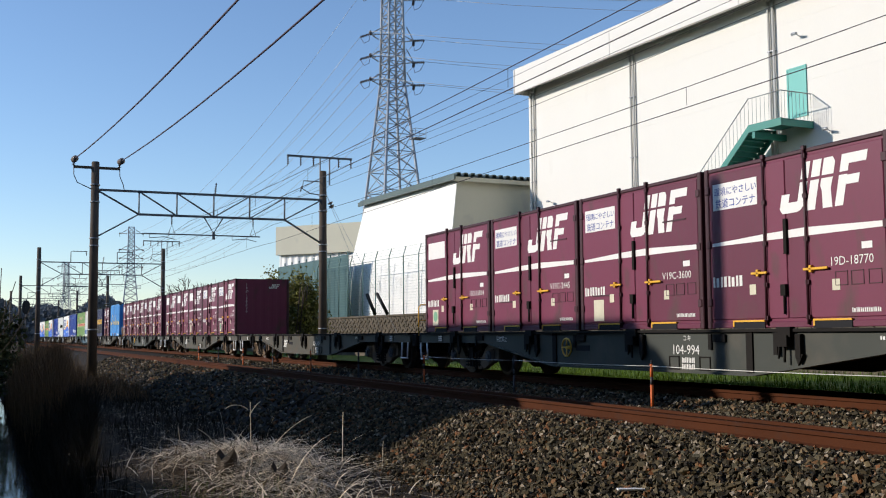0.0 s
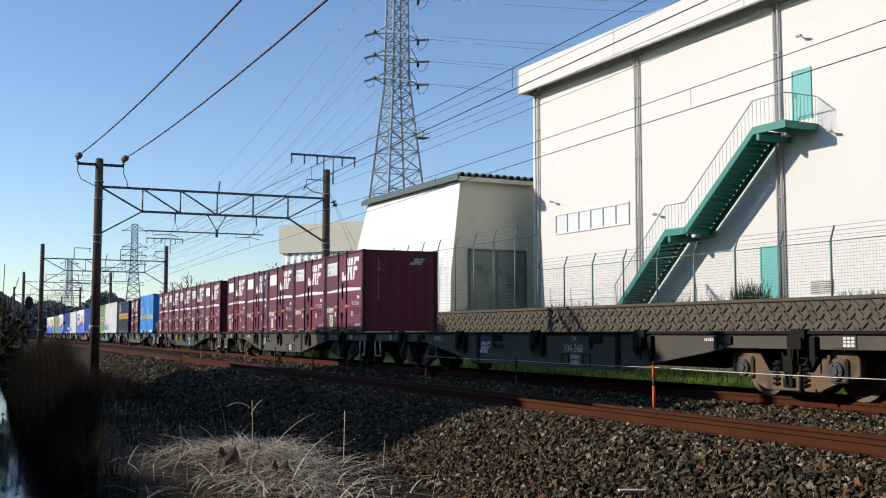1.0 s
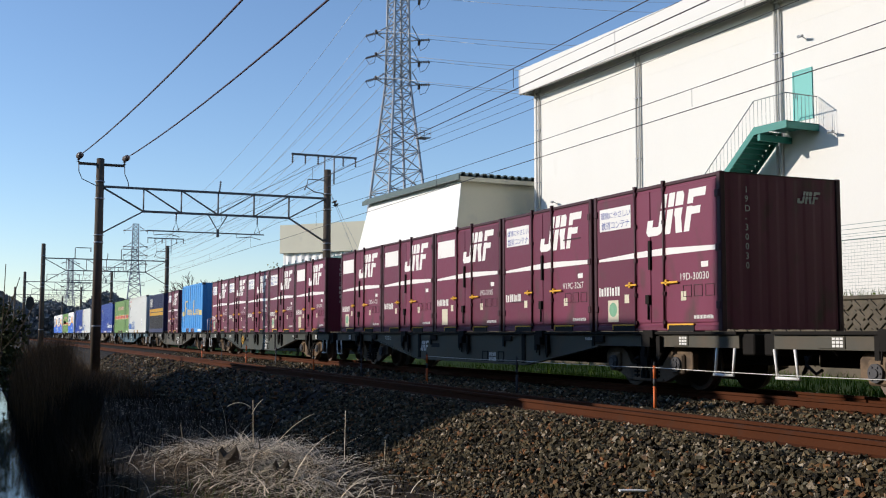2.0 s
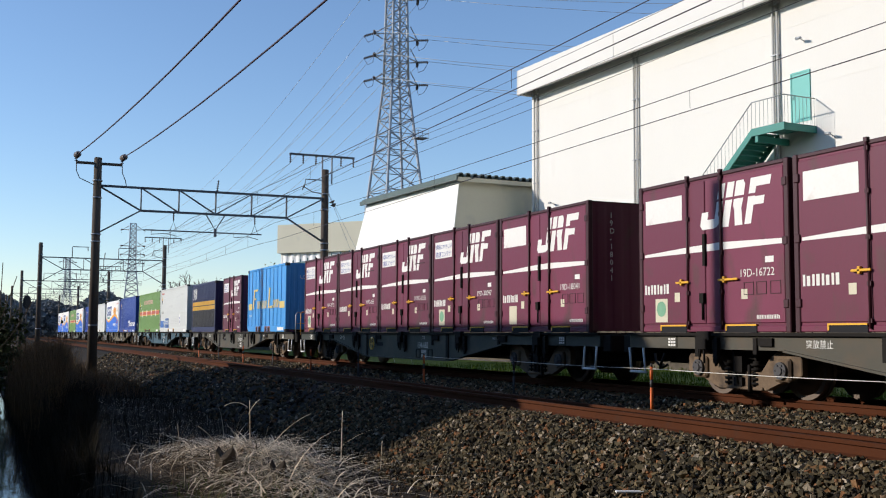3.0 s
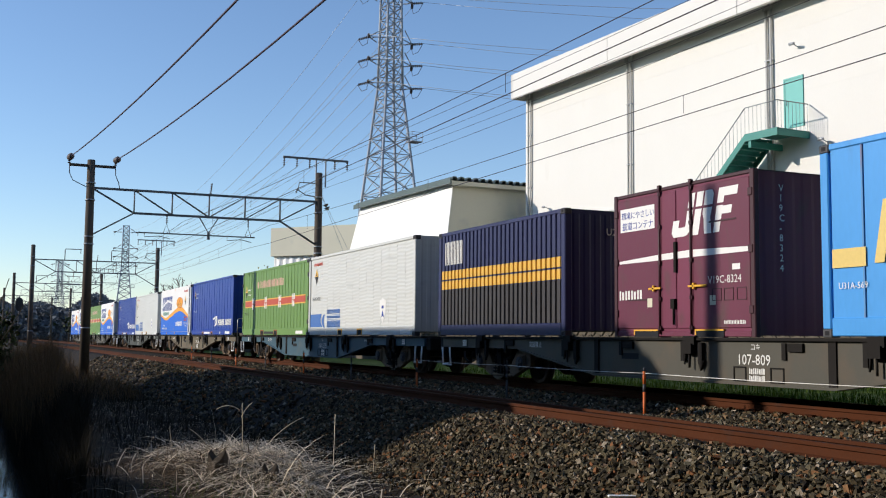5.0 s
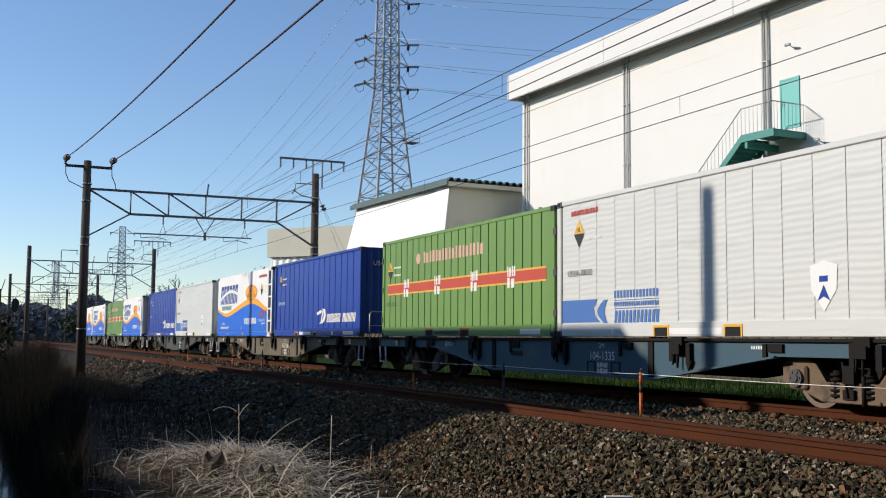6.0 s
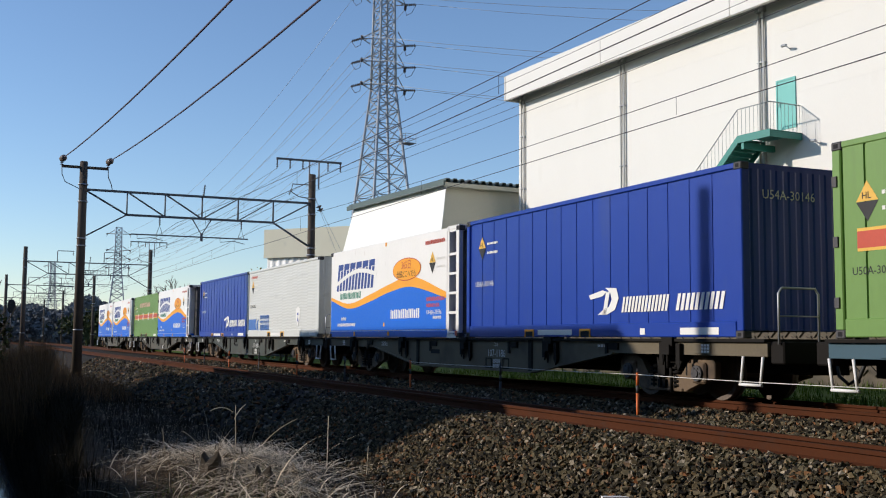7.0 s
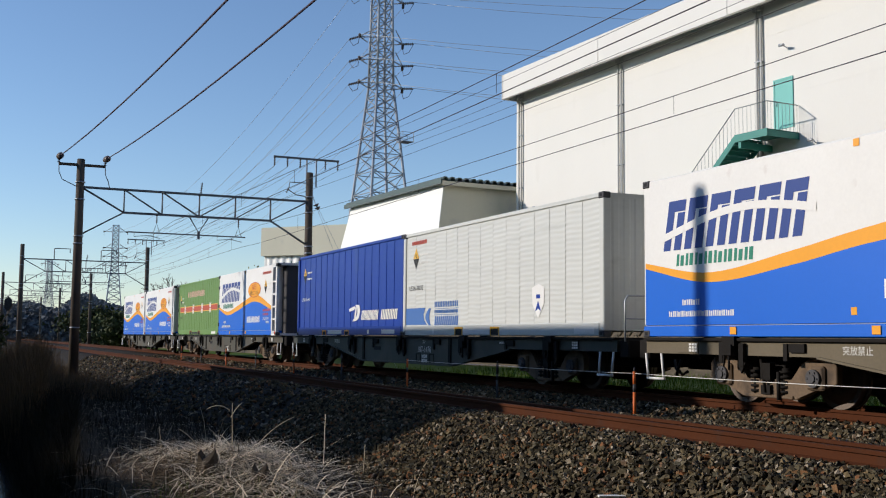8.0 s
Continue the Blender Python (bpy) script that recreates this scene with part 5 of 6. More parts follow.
    marks("data_marking", glyphs(7.9, 8.4, 0.46, 0.53, 6) + glyphs(0.7, 2.3, 0.33, 0.42, 16) + glyphs(1.05, 1.5, 0.51, 0.6, 4), M_LETTER, root, L, x - 0.003)
    marks("top_note", glyphs(7.4, 8.6, 2.3, 2.4, 11), M_RED, root, L, x - 0.003)
    diamond(root, L, 7.85, 1.84, 0.24, x - 0.003)
    for u, z in ((4.55, 0.3), (4.65, 2.48)):
        marks("reflector", [rect(u, u + 0.1, z, z + 0.1)], M_ORANGEP, root, L, x - 0.003)
    # ladder bay
    for y in (0.03, L - D - 0.12):
        bm = B()
        bx(bm, -1.235, -1.13, y, y + (0.16 if y < 0.1 else 0.1), 0.02, H + 0.03)
        part("bay_post", bm, M_WHITE, root, bevel=0.01)
    for z in (0.1, 0.56, 1.02, 1.48, 1.94, 2.5):
        bm = B()
        bx(bm, -1.225, -1.15, 0.1, L - D, z, z + 0.06)
        part("ladder_rung", bm, M_WHITE, root)
    bm = B()
    bx(bm, -0.85, 1.225, 0.12, L - D - 0.05, 0.05, H - 0.05)
    part("cooling_unit", bm, M_DARKSTEEL, root, "dark cooling machinery", bevel=0.03)
    bm = B()
    bx(bm, -1.235, 1.235, 0.02, L - D, 0.0, 0.08)
    bx(bm, -1.235, 1.235, 0.02, L - D, H - 0.06, H + 0.02)
    part("bay_frame", bm, M_WHITE, root)
    castings(root, L, H, 1.245)
    for u, w in ((2.2, 0.14), (4.9, 0.14), (9.2, 0.14)):
        marks("base_light", [rect(u, u + w, 0.05, 0.16)], M_ORANGEP if u < 5 else M_RED, root, L, -1.25)
    return root


def light_blue():
    L, H = 6.06, 2.6
    root = long_container(L, H, M_LBLUE, "light blue twenty-foot container with gold side signs", 0.6, 0.02, 0.9, dark_end=M_LBLUE)
    for k in range(1, 10):
        bm = B()
        bx(bm, -1.232, -1.19, L - 0.16 - 0.576 * k - 0.014, L - 0.16 - 0.576 * k + 0.014, 0.26, H - 0.09)
        part("rib", bm, M_LBLUE_RUST if k % 3 == 1 else M_LBLUE, root)
    x = -1.236
    block_marks("gold_block", [rect(0.2, 0.78, 0.92, 1.17), rect(5.15, 5.88, 0.92, 1.17)], M_PALEGOLD, root, L, x, "pale gold block")
    block_marks("initial_bar", [rect(0.92, 1.08, 0.95, 1.75, 0.16), rect(1.24, 1.72, 1.67, 1.75, 0.03), rect(1.18, 1.46, 1.33, 1.39, 0.02), rect(3.4, 3.58, 0.95, 1.75, 0.16), rect(3.61, 4.05, 0.95, 1.03, 0.06)], M_PALEGOLD, root, L, x, "tall slanted gold bars")
    marks("name_marking", bars(1.6, 3.2, 0.95, 1.26, 14, 0.06, 0.5) + bars(4.15, 5.05, 0.95, 1.26, 8, 0.06, 0.5), M_PALEGOLD, root, L, x)
    letters("U31A-569", root, L - 0.3, 0.64, 0.12, M_LETTER, x, name="serial_number")
    pockets(root, L, ((1.55, 1.75), (1.95, 2.2), (3.0, 3.25), (3.45, 3.75)), M_REDRUST, 0.16)
    marks("base_note", [rect(4.9, 5.8, 0.07, 0.19)], M_WHITE, root, L, -1.247)
    letters("U31A-569", root, 0.004, 2.0, 0.2, M_LETTER, -0.7, ENDF, name="end_number")
    return root


def navy():
    L, H = 6.06, 2.5
    root = long_container(L, H, M_NAVY, "navy and black twenty-foot container with gold stripes", 0.2, 0.03, 0.6, dark_end=M_NAVY)
    bm = B()
    ribbed(bm, -1.2, 0.16, L - 0.16, 0.27, 1.1, 0.2, 0.034, 0.6)
    part("lower_panel", bm, M_BROWNBLK, root, "brown-black lower half")
    for h in (1.12, 1.36):
        bm = B()
        ribbed(bm, -1.2, 0.16, L - 0.16, h, h + 0.2, 0.2, 0.034, 0.6)
        part("gold_stripe", bm, M_GOLD, root, "gold stripe")
    marks("side_note", bars(0.4, 1.4, 1.7, 2.25, 12, 0, 0.5), M_LETTER, root, L, -1.238)
    letters("U20-05", root, 0.004, 2.0, 0.2, M_LETTER, -0.3, ENDF, name="end_number")
    return root


M_PINK = mat("pale_red_paint", (0.62, 0.36, 0.28), 0.6, vary=0.1)
M_REDRUST = mat("rusty_red", (0.3, 0.1, 0.05), 0.7, vary=0.3, grain=20)
M_SIGNBLUE = mat("faded_blue", (0.06, 0.16, 0.42), 0.6, vary=0.1)
M_NAVYSIGN = mat("sign_blue", (0.02, 0.055, 0.24), 0.5, vary=0.05)
M_SIGNGREEN = mat("sign_green", (0.02, 0.22, 0.14), 0.5, vary=0.05)
M_PALEGOLD = mat("pale_gold", (0.70, 0.52, 0.16), 0.5, vary=0.1, grain=20)
M_LBLUE_RUST = mat("rust_streaked_blue", (0.09, 0.26, 0.5), 0.6, vary=0.2, grain=20, dirt=(0.22, 0.12, 0.08), dirt_at=0.5, dirt_size=4, stretch=(1, 1, 0.15))

silver_1, green_1, blue_1, cooler_1 = silver(), green(), blue(), cooler()
put(light_blue(), 41.95)
put(navy(), 54.75)
put(silver_1, 62.3)
put(green_1, 71.8)
put(blue_1, 83.0)
put(cooler_1, 92.8)
put(copy_thing(silver_1, pose(0, 0, 0)), 103.4)
put(copy_thing(blue_1, pose(0, 0, 0)), 112.8)
put(copy_thing(cooler_1, pose(0, 0, 0)), 124.85)
put(copy_thing(green_1, pose(0, 0, 0)), 134.2)
put(copy_thing(cooler_1, pose(0, 0, 0)), 145.0)
put(copy_thing(cooler_1, pose(0, 0, 0)), 154.4)


# -- flat wagons --
def wheelset(parent, y):
    bm = B()
    tube(bm, (-0.62, 0, 0), (0.62, 0, 0), 0.08, 10)
    for s in (-1, 1):
        tube(bm, (s * 0.50, 0, 0), (s * 0.61, 0, 0), 0.43, 28)
        tube(bm, (s * 0.455, 0, 0), (s * 0.50, 0, 0), 0.455, 28)
        tube(bm, (s * 0.61, 0, 0), (s * 0.625, 0, 0), 0.36, 20, 0.2)
        for k in range(6):
            a = k * math.pi / 3
            tube(bm, (s * 0.62, 0.2 * math.cos(a), 0.2 * math.sin(a)), (s * 0.64, 0.2 * math.cos(a), 0.2 * math.sin(a)), 0.03, 6)
    ob = part("wheelset", bm, M_WHEEL, parent, "dusty steel wheelset")
    ob.matrix_basis = pose(0, y, 0.43)
    return ob


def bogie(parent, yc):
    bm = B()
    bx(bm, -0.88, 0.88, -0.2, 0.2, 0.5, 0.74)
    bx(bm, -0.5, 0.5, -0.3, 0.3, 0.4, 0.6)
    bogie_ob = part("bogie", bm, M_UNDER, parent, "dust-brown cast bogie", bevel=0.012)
    bogie_ob.matrix_basis = pose(0, yc, 0)
    half = [(1.3, 0.36), (1.3, 0.60), (1.2, 0.70), (0.82, 0.72), (0.64, 0.62), (0.46, 0.38)]
    lower = [(1.05, 0.30), (0.86, 0.26), (0.55, 0.12)]
    poly = [(-y, z) for y, z in half] + [(y, z) for y, z in half[::-1]] + [(y, z) for y, z in lower] + [(-y, z) for y, z in lower[::-1]]
    for x in (-1.0, 0.88):
        bm = B()
        prism(bm, [(y, z) for y, z in poly], "x", x, x + 0.12)
        bx(bm, x - 0.03, x + 0.15, -0.5, 0.5, 0.12, 0.17)
        part("side_frame", bm, M_BOGIE, bogie_ob, "dusty cast side frame", bevel=0.012)
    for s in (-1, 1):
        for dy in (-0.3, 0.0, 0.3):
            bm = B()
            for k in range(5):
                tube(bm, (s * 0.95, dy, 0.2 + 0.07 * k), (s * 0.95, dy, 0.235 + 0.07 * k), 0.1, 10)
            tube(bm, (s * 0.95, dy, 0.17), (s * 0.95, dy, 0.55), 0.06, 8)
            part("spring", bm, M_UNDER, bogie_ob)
    for y in (-0.95, 0.95):
        bm = B()
        bx(bm, -1.06, -0.98, y - 0.17, y + 0.17, 0.27, 0.6)
        part("axle_box", bm, M_BOGIE, bogie_ob, bevel=0.03)
        bm = B()
        tube(bm, (-1.1, y, 0.43), (-1.04, y, 0.43), 0.125, 16)
        tube(bm, (-1.12, y, 0.43), (-1.09, y, 0.43), 0.06, 10)
        for k in range(6):
            a = k * math.pi / 3
            tube(bm, (-1.115, y + 0.09 * math.cos(a), 0.43 + 0.09 * math.sin(a)), (-1.1, y + 0.09 * math.cos(a), 0.43 + 0.09 * math.sin(a)), 0.015, 6)
        part("axle_cap", bm, M_DARKSTEEL, bogie_ob)
        wheelset(bogie_ob, y)
    bm = B()
    bx(bm, -1.07, -0.98, -0.1, 0.1, 0.38, 0.62)
    tube(bm, (-1.05, -0.25, 0.5), (-1.05, -0.25, 0.1), 0.03, 6)
    tube(bm, (-1.05, 0.12, 0.75), (-1.05, 0.02, 0.2), 0.025, 6)
    bx(bm, -1.05, -0.99, -0.07, 0.12, 0.17, 0.3)
    part("brake_gear", bm, M_UNDER, bogie_ob)
    return bogie_ob


def clamp(root, y):
    """Container lock with its hanging handle and chain."""
    bm = B()
    bx(bm, -1.30, -1.2, y - 0.14, y + 0.14, 0.86, 1.0)
    bx(bm, -1.33, -1.22, y - 0.1, y + 0.1, 0.72, 0.88)
    bx(bm, -1.27, -1.21, y + 0.16, y + 0.24, 0.6, 0.92)
    bx(bm, -1.27, -1.21, y - 0.3, y - 0.2, 0.56, 0.9)
    prism(bm, [(y - 0.34, 0.62), (y - 0.18, 0.62), (y - 0.24, 0.46)], "x", -1.26, -1.22)
    tube(bm, (-1.28, y, 0.72), (-1.28, y, 0.5), 0.018, 6)
    tube(bm, (-1.28, y + 0.1, 0.74), (-1.28, y + 0.12, 0.55), 0.015, 6)
    part("container_lock", bm, M_UNDER, root, "black container lock with hanging chain")


def wagon(paint, label):
    root = thing("flat_wagon", label, "wagon", group="flat wagons of the goods train")
    y0, y1 = -0.35, 19.28
    c = (y0 + y1) / 2
    # side sills: deep in the middle, tapering to the ends
    for x in (-1.2, 1.12):
        bm = B()
        prism(bm, [(y0, 0.94), (y0, 0.72), (c - 5.9, 0.72), (c - 2.95, 0.29), (c + 2.95, 0.29), (c + 5.9, 0.72), (y1, 0.72), (y1, 0.94)], "x", x, x + 0.08)
        part("side_sill", bm, paint, root, bevel=0.006)
    bm = B()
    prism(bm, [(c - 5.9, 0.70), (c - 5.9, 0.73), (c - 2.95, 0.32), (c + 2.95, 0.32), (c + 5.9, 0.73), (c + 5.9, 0.70), (c + 2.95, 0.28), (c - 2.95, 0.28)], "x", -1.25, -1.1)
    part("sill_flange", bm, paint, root)
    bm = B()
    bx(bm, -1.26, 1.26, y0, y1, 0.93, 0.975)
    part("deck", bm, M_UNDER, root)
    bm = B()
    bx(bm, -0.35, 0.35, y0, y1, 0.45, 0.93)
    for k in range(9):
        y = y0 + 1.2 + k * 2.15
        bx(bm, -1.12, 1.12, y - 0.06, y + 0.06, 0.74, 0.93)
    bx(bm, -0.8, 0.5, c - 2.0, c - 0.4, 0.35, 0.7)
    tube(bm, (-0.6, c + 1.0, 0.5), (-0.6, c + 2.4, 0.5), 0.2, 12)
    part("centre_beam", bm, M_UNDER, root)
    for dy in (-2.9, 2.9):
        bm = B()
        bx(bm, -1.225, -1.2, c + dy - 0.07, c + dy + 0.07, 0.3, 0.93)
        part("stiffener", bm, M_UNDER, root)
    for y in (c - 7.1, c + 7.1):
        bogie(root, y)
    for y in (1.9, 5.75, 9.55, 13.3, 17.1):
        clamp(root, y)
    for y in (3.4, 7.1, 11.2, 15.6):
        bm = B()
        bx(bm, -1.24, -1.19, y, y + 0.3, 0.78, 0.9)
        bx(bm, -1.23, -1.19, y + 0.34, y + 0.42, 0.66, 0.9)
        part("sill_bracket", bm, M_UNDER, root)
    # slots and placards on the sill
    # the slot is a solid box, dark in place of inner shade
    bm = B()
    bx(bm, -1.206, -1.19, c + 1.6, c + 2.1, 0.6, 0.7)
    part("sill_slot", bm, M_RECESS, root)
    for y, w in ((0.9, 0.42), (17.9, 0.5)):
        bm = B()
        bx(bm, -1.215, -1.19, y, y + w, 0.74, 0.91)
        pl = part("route_plate", bm, paint, root, bevel=0.004)
        bm = B()
        for i in range(3):
            for j in range(3):
                bx(bm, -1.219, -1.21, y + 0.03 + 0.07 * i, y + 0.085 + 0.07 * i, 0.76 + 0.048 * j, 0.795 + 0.048 * j)
        part("plate_grid", bm, M_LETTER, pl)
    # brake wheel
    bm = B()
    n = 20
    ring = [(-1.27, 11.8 + 0.17 * math.cos(2 * math.pi * k / n), 0.66 + 0.17 * math.sin(2 * math.pi * k / n)) for k in range(n + 1)]
    path(bm, ring, 0.018)
    for k in range(0, n, 5):
        tube(bm, (-1.27, 11.8, 0.66), ring[k], 0.014, 6)
    tube(bm, (-1.28, 11.8, 0.66), (-1.19, 11.8, 0.66), 0.035, 8)
    part("brake_wheel", bm, M_GOLD, root, "worn yellow hand-brake wheel")
    # end platforms, steps, rails, couplers
    for e, s in ((y0, -1), (y1, 1)):
        bm = B()
        bx(bm, -1.15, 1.15, min(e, e + 0.28 * s), max(e, e + 0.28 * s), 0.62, 0.94)
        bx(bm, -0.14, 0.14, min(e, e + 0.36 * s), max(e, e + 0.36 * s), 0.70, 0.95)
        part("end_beam", bm, M_UNDER, root, bevel=0.02)
        bm = B()
        for dy in (0.05, 0.47):
            tube(bm, (-1.24, e - s * dy, 0.72), (-1.24, e - s * (dy + 0.06), 0.30), 0.022, 6)
        tube(bm, (-1.24, e - s * 0.08, 0.31), (-1.24, e - s * 0.56, 0.31), 0.024, 6)
        part("step_iron", bm, M_WHITE, root, "white-painted step iron")
        bm = B()
        path(bm, [(-1.18, e + s * 0.22, 0.9), (-1.18, e + s * 0.22, 1.62), (-1.12, e + s * 0.22, 1.7), (-0.5, e + s * 0.22, 1.7), (-0.44, e + s * 0.22, 1.62), (-0.44, e + s * 0.22, 0.9)], 0.018)
        path(bm, [(-1.18, e + s * 0.22, 1.3), (-0.44, e + s * 0.22, 1.3)], 0.012)
        part("end_handrail", bm, M_GALV if s < 0 else M_YELLOW, root)
        bm = B()
        path(bm, [(-0.2, e + s * 0.25, 0.8), (-0.25, e + s * 0.4, 0.45), (-0.2, e + s * 0.52, 0.34), (-0.1, e + s * 0.55, 0.4)], 0.028)
        part("brake_hose", bm, M_BLACK, root)
    marks("type_marking", glyphs(15.2, 15.8, 0.82, 0.87, 6), M_LETTER, root, 19.28, -1.206)
    marks("weight_box", glyphs(11.05, 11.4, 0.445, 0.53, 4) + glyphs(11.05, 11.4, 0.34, 0.425, 4), M_LETTER, root, 19.28, -1.206)
    for u in (10.7, 11.5):
        bm = B()
        for a, b, h0, h1 in ((u, u + 0.28, 0.33, 0.35), (u, u + 0.28, 0.53, 0.55), (u, u + 0.02, 0.33, 0.55), (u + 0.26, u + 0.28, 0.33, 0.55)):
            bx(bm, -1.212, -1.19, 19.28 - b, 19.28 - a, h0, h1)
        part("label_pocket", bm, M_UNDER, root)
    letters("突放禁止", root, 14.95, 0.77, 0.13, M_LETTER, -1.206, name="warning_lettering")
    return root


grey = wagon(M_KOKI, "grey-green steel flat wagon with deep side sills and dusty bogies")
green_grey = wagon(M_KOKIGREEN, "dark green-grey steel flat wagon with deep side sills")
dusty = wagon(M_KOKIDUST, "dusty tan-grey steel flat wagon with deep side sills")
azure = wagon(M_KOKIBLUE, "blue-grey steel flat wagon with deep side sills and dusty bogies")
NUMS = ["104-994", "104-360", "", "104-682", "107-809", "104-1335", "107-1186", "107-1476", "", ""]
for k, s in enumerate(STARTS):
    ob = {0: green_grey, 1: grey, 5: azure, 6: dusty}.get(k) or copy_thing(green_grey if k in (3, 7) else grey, pose(0, 0, 0))
    put(ob, s)
    movers[-1] = (ob, s, 0.0)
    ob.matrix_basis = pose(XT, s + S_AT, 0)
for k, (ob, s) in enumerate([(o, s) for o, s, z in movers if z == 0.0]):
    if NUMS[k]:
        letters(NUMS[k], ob, 8.5, 0.58, 0.22, M_LETTER, -1.206, name="wagon_number")
        letters("コキ", ob, 8.2, 0.8, 0.11, M_LETTER, -1.206, name="wagon_type")
    wheelsets += [c for c in ob.children_recursive if c.name.startswith("wheelset")]
for k, ob in enumerate([o for o, s, z in movers if z == 0.0]):
    for c in [c for c in ob.children if c.name.startswith("end_handrail")]:
        yellow = c.data.materials[0] == M_YELLOW
        if (yellow and k not in (0, 3)) or (not yellow and k not in (0, 4, 6, 7)):
            bpy.data.objects.remove(c)
    if k not in (0, 3):
        for c in [c for c in ob.children if c.name.startswith("brake_wheel")]:
            bpy.data.objects.remove(c)
for ob, s in [(o, s) for o, s, z in movers if z == 0.0 and s in (-20.4, 0.0)]:
    block_marks("emblem", emblem(6.9, 0.5, 0.26), M_LETTER, ob, 19.28, -1.206, "white slanted company mark")


def motions():
    ts = [0, 1 / 30] + [0.5 * k for k in range(1, 16)] + [8 - 1 / 30, 8]
    for ob, s, z in movers:
        walk(ob, [(t, pose(XT, s + S_AT - SPEED * t, z)) for t in ts])
    for i, w in enumerate(wheelsets):
        y = w.matrix_basis.translation.y
        walk(w, [(k / 30, pose(0, y, 0.43, math.degrees(SPEED * k / 30 / 0.43))) for k in range(241)])
# ---- loose stones, plants, small things ----
RNG = np.random.default_rng(7)
OCT_V = np.array([(1, 0, 0), (-1, 0, 0), (0, 1, 0), (0, -1, 0), (0, 0, 1), (0, 0, -1)], float)
OCT_F = np.array([(0, 2, 4), (2, 1, 4), (1, 3, 4), (3, 0, 4), (2, 0, 5), (1, 2, 5), (3, 1, 5), (0, 3, 5)])


BOX_V = np.array([(x, y, z) for x in (-0.62, 0.62) for y in (-0.62, 0.62) for z in (-0.62, 0.62)])
BOX_F = np.array([(0, 1, 3), (0, 3, 2), (4, 6, 7), (4, 7, 5), (0, 4, 5), (0, 5, 1), (2, 3, 7), (2, 7, 6), (0, 2, 6), (0, 6, 4), (1, 5, 7), (1, 7, 3)])


def soup(name, verts, tris, material, parent=None):
    """A mesh from arrays of corners and triangles."""
    me = bpy.data.meshes.new(name)
    me.vertices.add(len(verts))
    me.vertices.foreach_set("co", np.ascontiguousarray(verts, dtype=np.float32).ravel())
    me.loops.add(tris.size)
    me.loops.foreach_set("vertex_index", np.ascontiguousarray(tris, dtype=np.int32).ravel())
    me.polygons.add(len(tris))
    me.polygons.foreach_set("loop_start", np.arange(0, tris.size, 3, dtype=np.int32))
    me.update(calc_edges=True)
    me.shade_flat()
    me.materials.append(material)
    ob = new(name, me)
    ob.parent = parent
    return ob


def spin(n):
    q = RNG.normal(size=(n, 4))
    q /= np.linalg.norm(q, axis=1)[:, None]
    w, x, y, z = q.T
    return np.stack([np.stack([1 - 2 * (y * y + z * z), 2 * (x * y - z * w), 2 * (x * z + y * w)], 1),
                     np.stack([2 * (x * y + z * w), 1 - 2 * (x * x + z * z), 2 * (y * z - x * w)], 1),
                     np.stack([2 * (x * z - y * w), 2 * (y * z + x * w), 1 - 2 * (x * x + y * y)], 1)], 1)


def stones(name, label, pts, lo, hi, fine, material):
    V, Fc = (BOX_V, BOX_F) if fine else (OCT_V, OCT_F)
    n = len(pts)
    s = RNG.uniform(lo, hi, (n, 1, 1)) * RNG.uniform(0.5, 1.4, (n, 1, 3))
    v = V[None] * s * RNG.uniform(0.5, 1.3, (n, len(V), 3))
    v = np.einsum("nij,nkj->nki", spin(n), v) + pts[:, None, :]
    f = Fc[None] + (np.arange(n) * len(V))[:, None, None]
    return tagged(soup(name, v.reshape(-1, 3), f.reshape(-1, 3), material), label, "ballast", kind="stuff")


def bed_z(x):
    return np.interp(x, [4.95, 6.5, 6.9, 7.3, 7.7, 8.4, 8.8, 9.2, 9.75, 10.4, 13.0, 14.2], [-1.14, -0.34, -0.215, -0.215, -0.26, -0.26, -0.22, -0.22, -0.32, -0.19, -0.19, -0.9])


def scatter(n, x0, x1, y0, y1, lift=0.0):
    x, y = RNG.uniform(x0, x1, n), RNG.uniform(y0, y1, n)
    return np.stack([x, y, bed_z(x) + RNG.uniform(-0.02, 0.04, n) + lift], 1)


def clear_of_rails(p):
    keep = np.ones(len(p), bool)
    for c in (NEAR, XT):
        for s in (-0.568, 0.568):
            keep &= np.abs(p[:, 0] - c - s) > 0.085
    return p[keep]


stones("shoulder_ballast", "loose brown and grey crushed stones on the sunlit shoulder", clear_of_rails(scatter(44000, 4.85, 7.6, 5.0, 20.5)), 0.02, 0.045, True, M_BALLAST)
stones("track_ballast", "crushed stones between the rails of the near track", clear_of_rails(scatter(9000, 7.45, 9.1, 5.5, 24, 0.0)), 0.024, 0.045, False, M_BALLAST)
stones("middle_ballast", "grey crushed stones between the two tracks", clear_of_rails(scatter(22000, 8.9, 11.2, 7.0, 25)), 0.024, 0.05, True, M_BALLAST)
stones("far_ballast", "crushed stones along the tracks further off", clear_of_rails(scatter(16000, 4.95, 11.5, 20.5, 62)), 0.035, 0.07, False, M_BALLAST)
stones("far_side_ballast", "crushed stones beside the far rail", clear_of_rails(scatter(6000, 11.2, 13.6, 7, 30)), 0.028, 0.05, False, M_BALLAST)
p = scatter(2600, 3.6, 5.6, 7.0, 19)
p[:, 2] = [height(a, b) + 0.01 if a < 4.95 else max(height(a, b), bed_z(a)) + 0.01 for a, b in p[:, :2]]
stones("path_gravel", "fine gravel scattered over trodden earth", p, 0.008, 0.028, False, M_BALLAST)


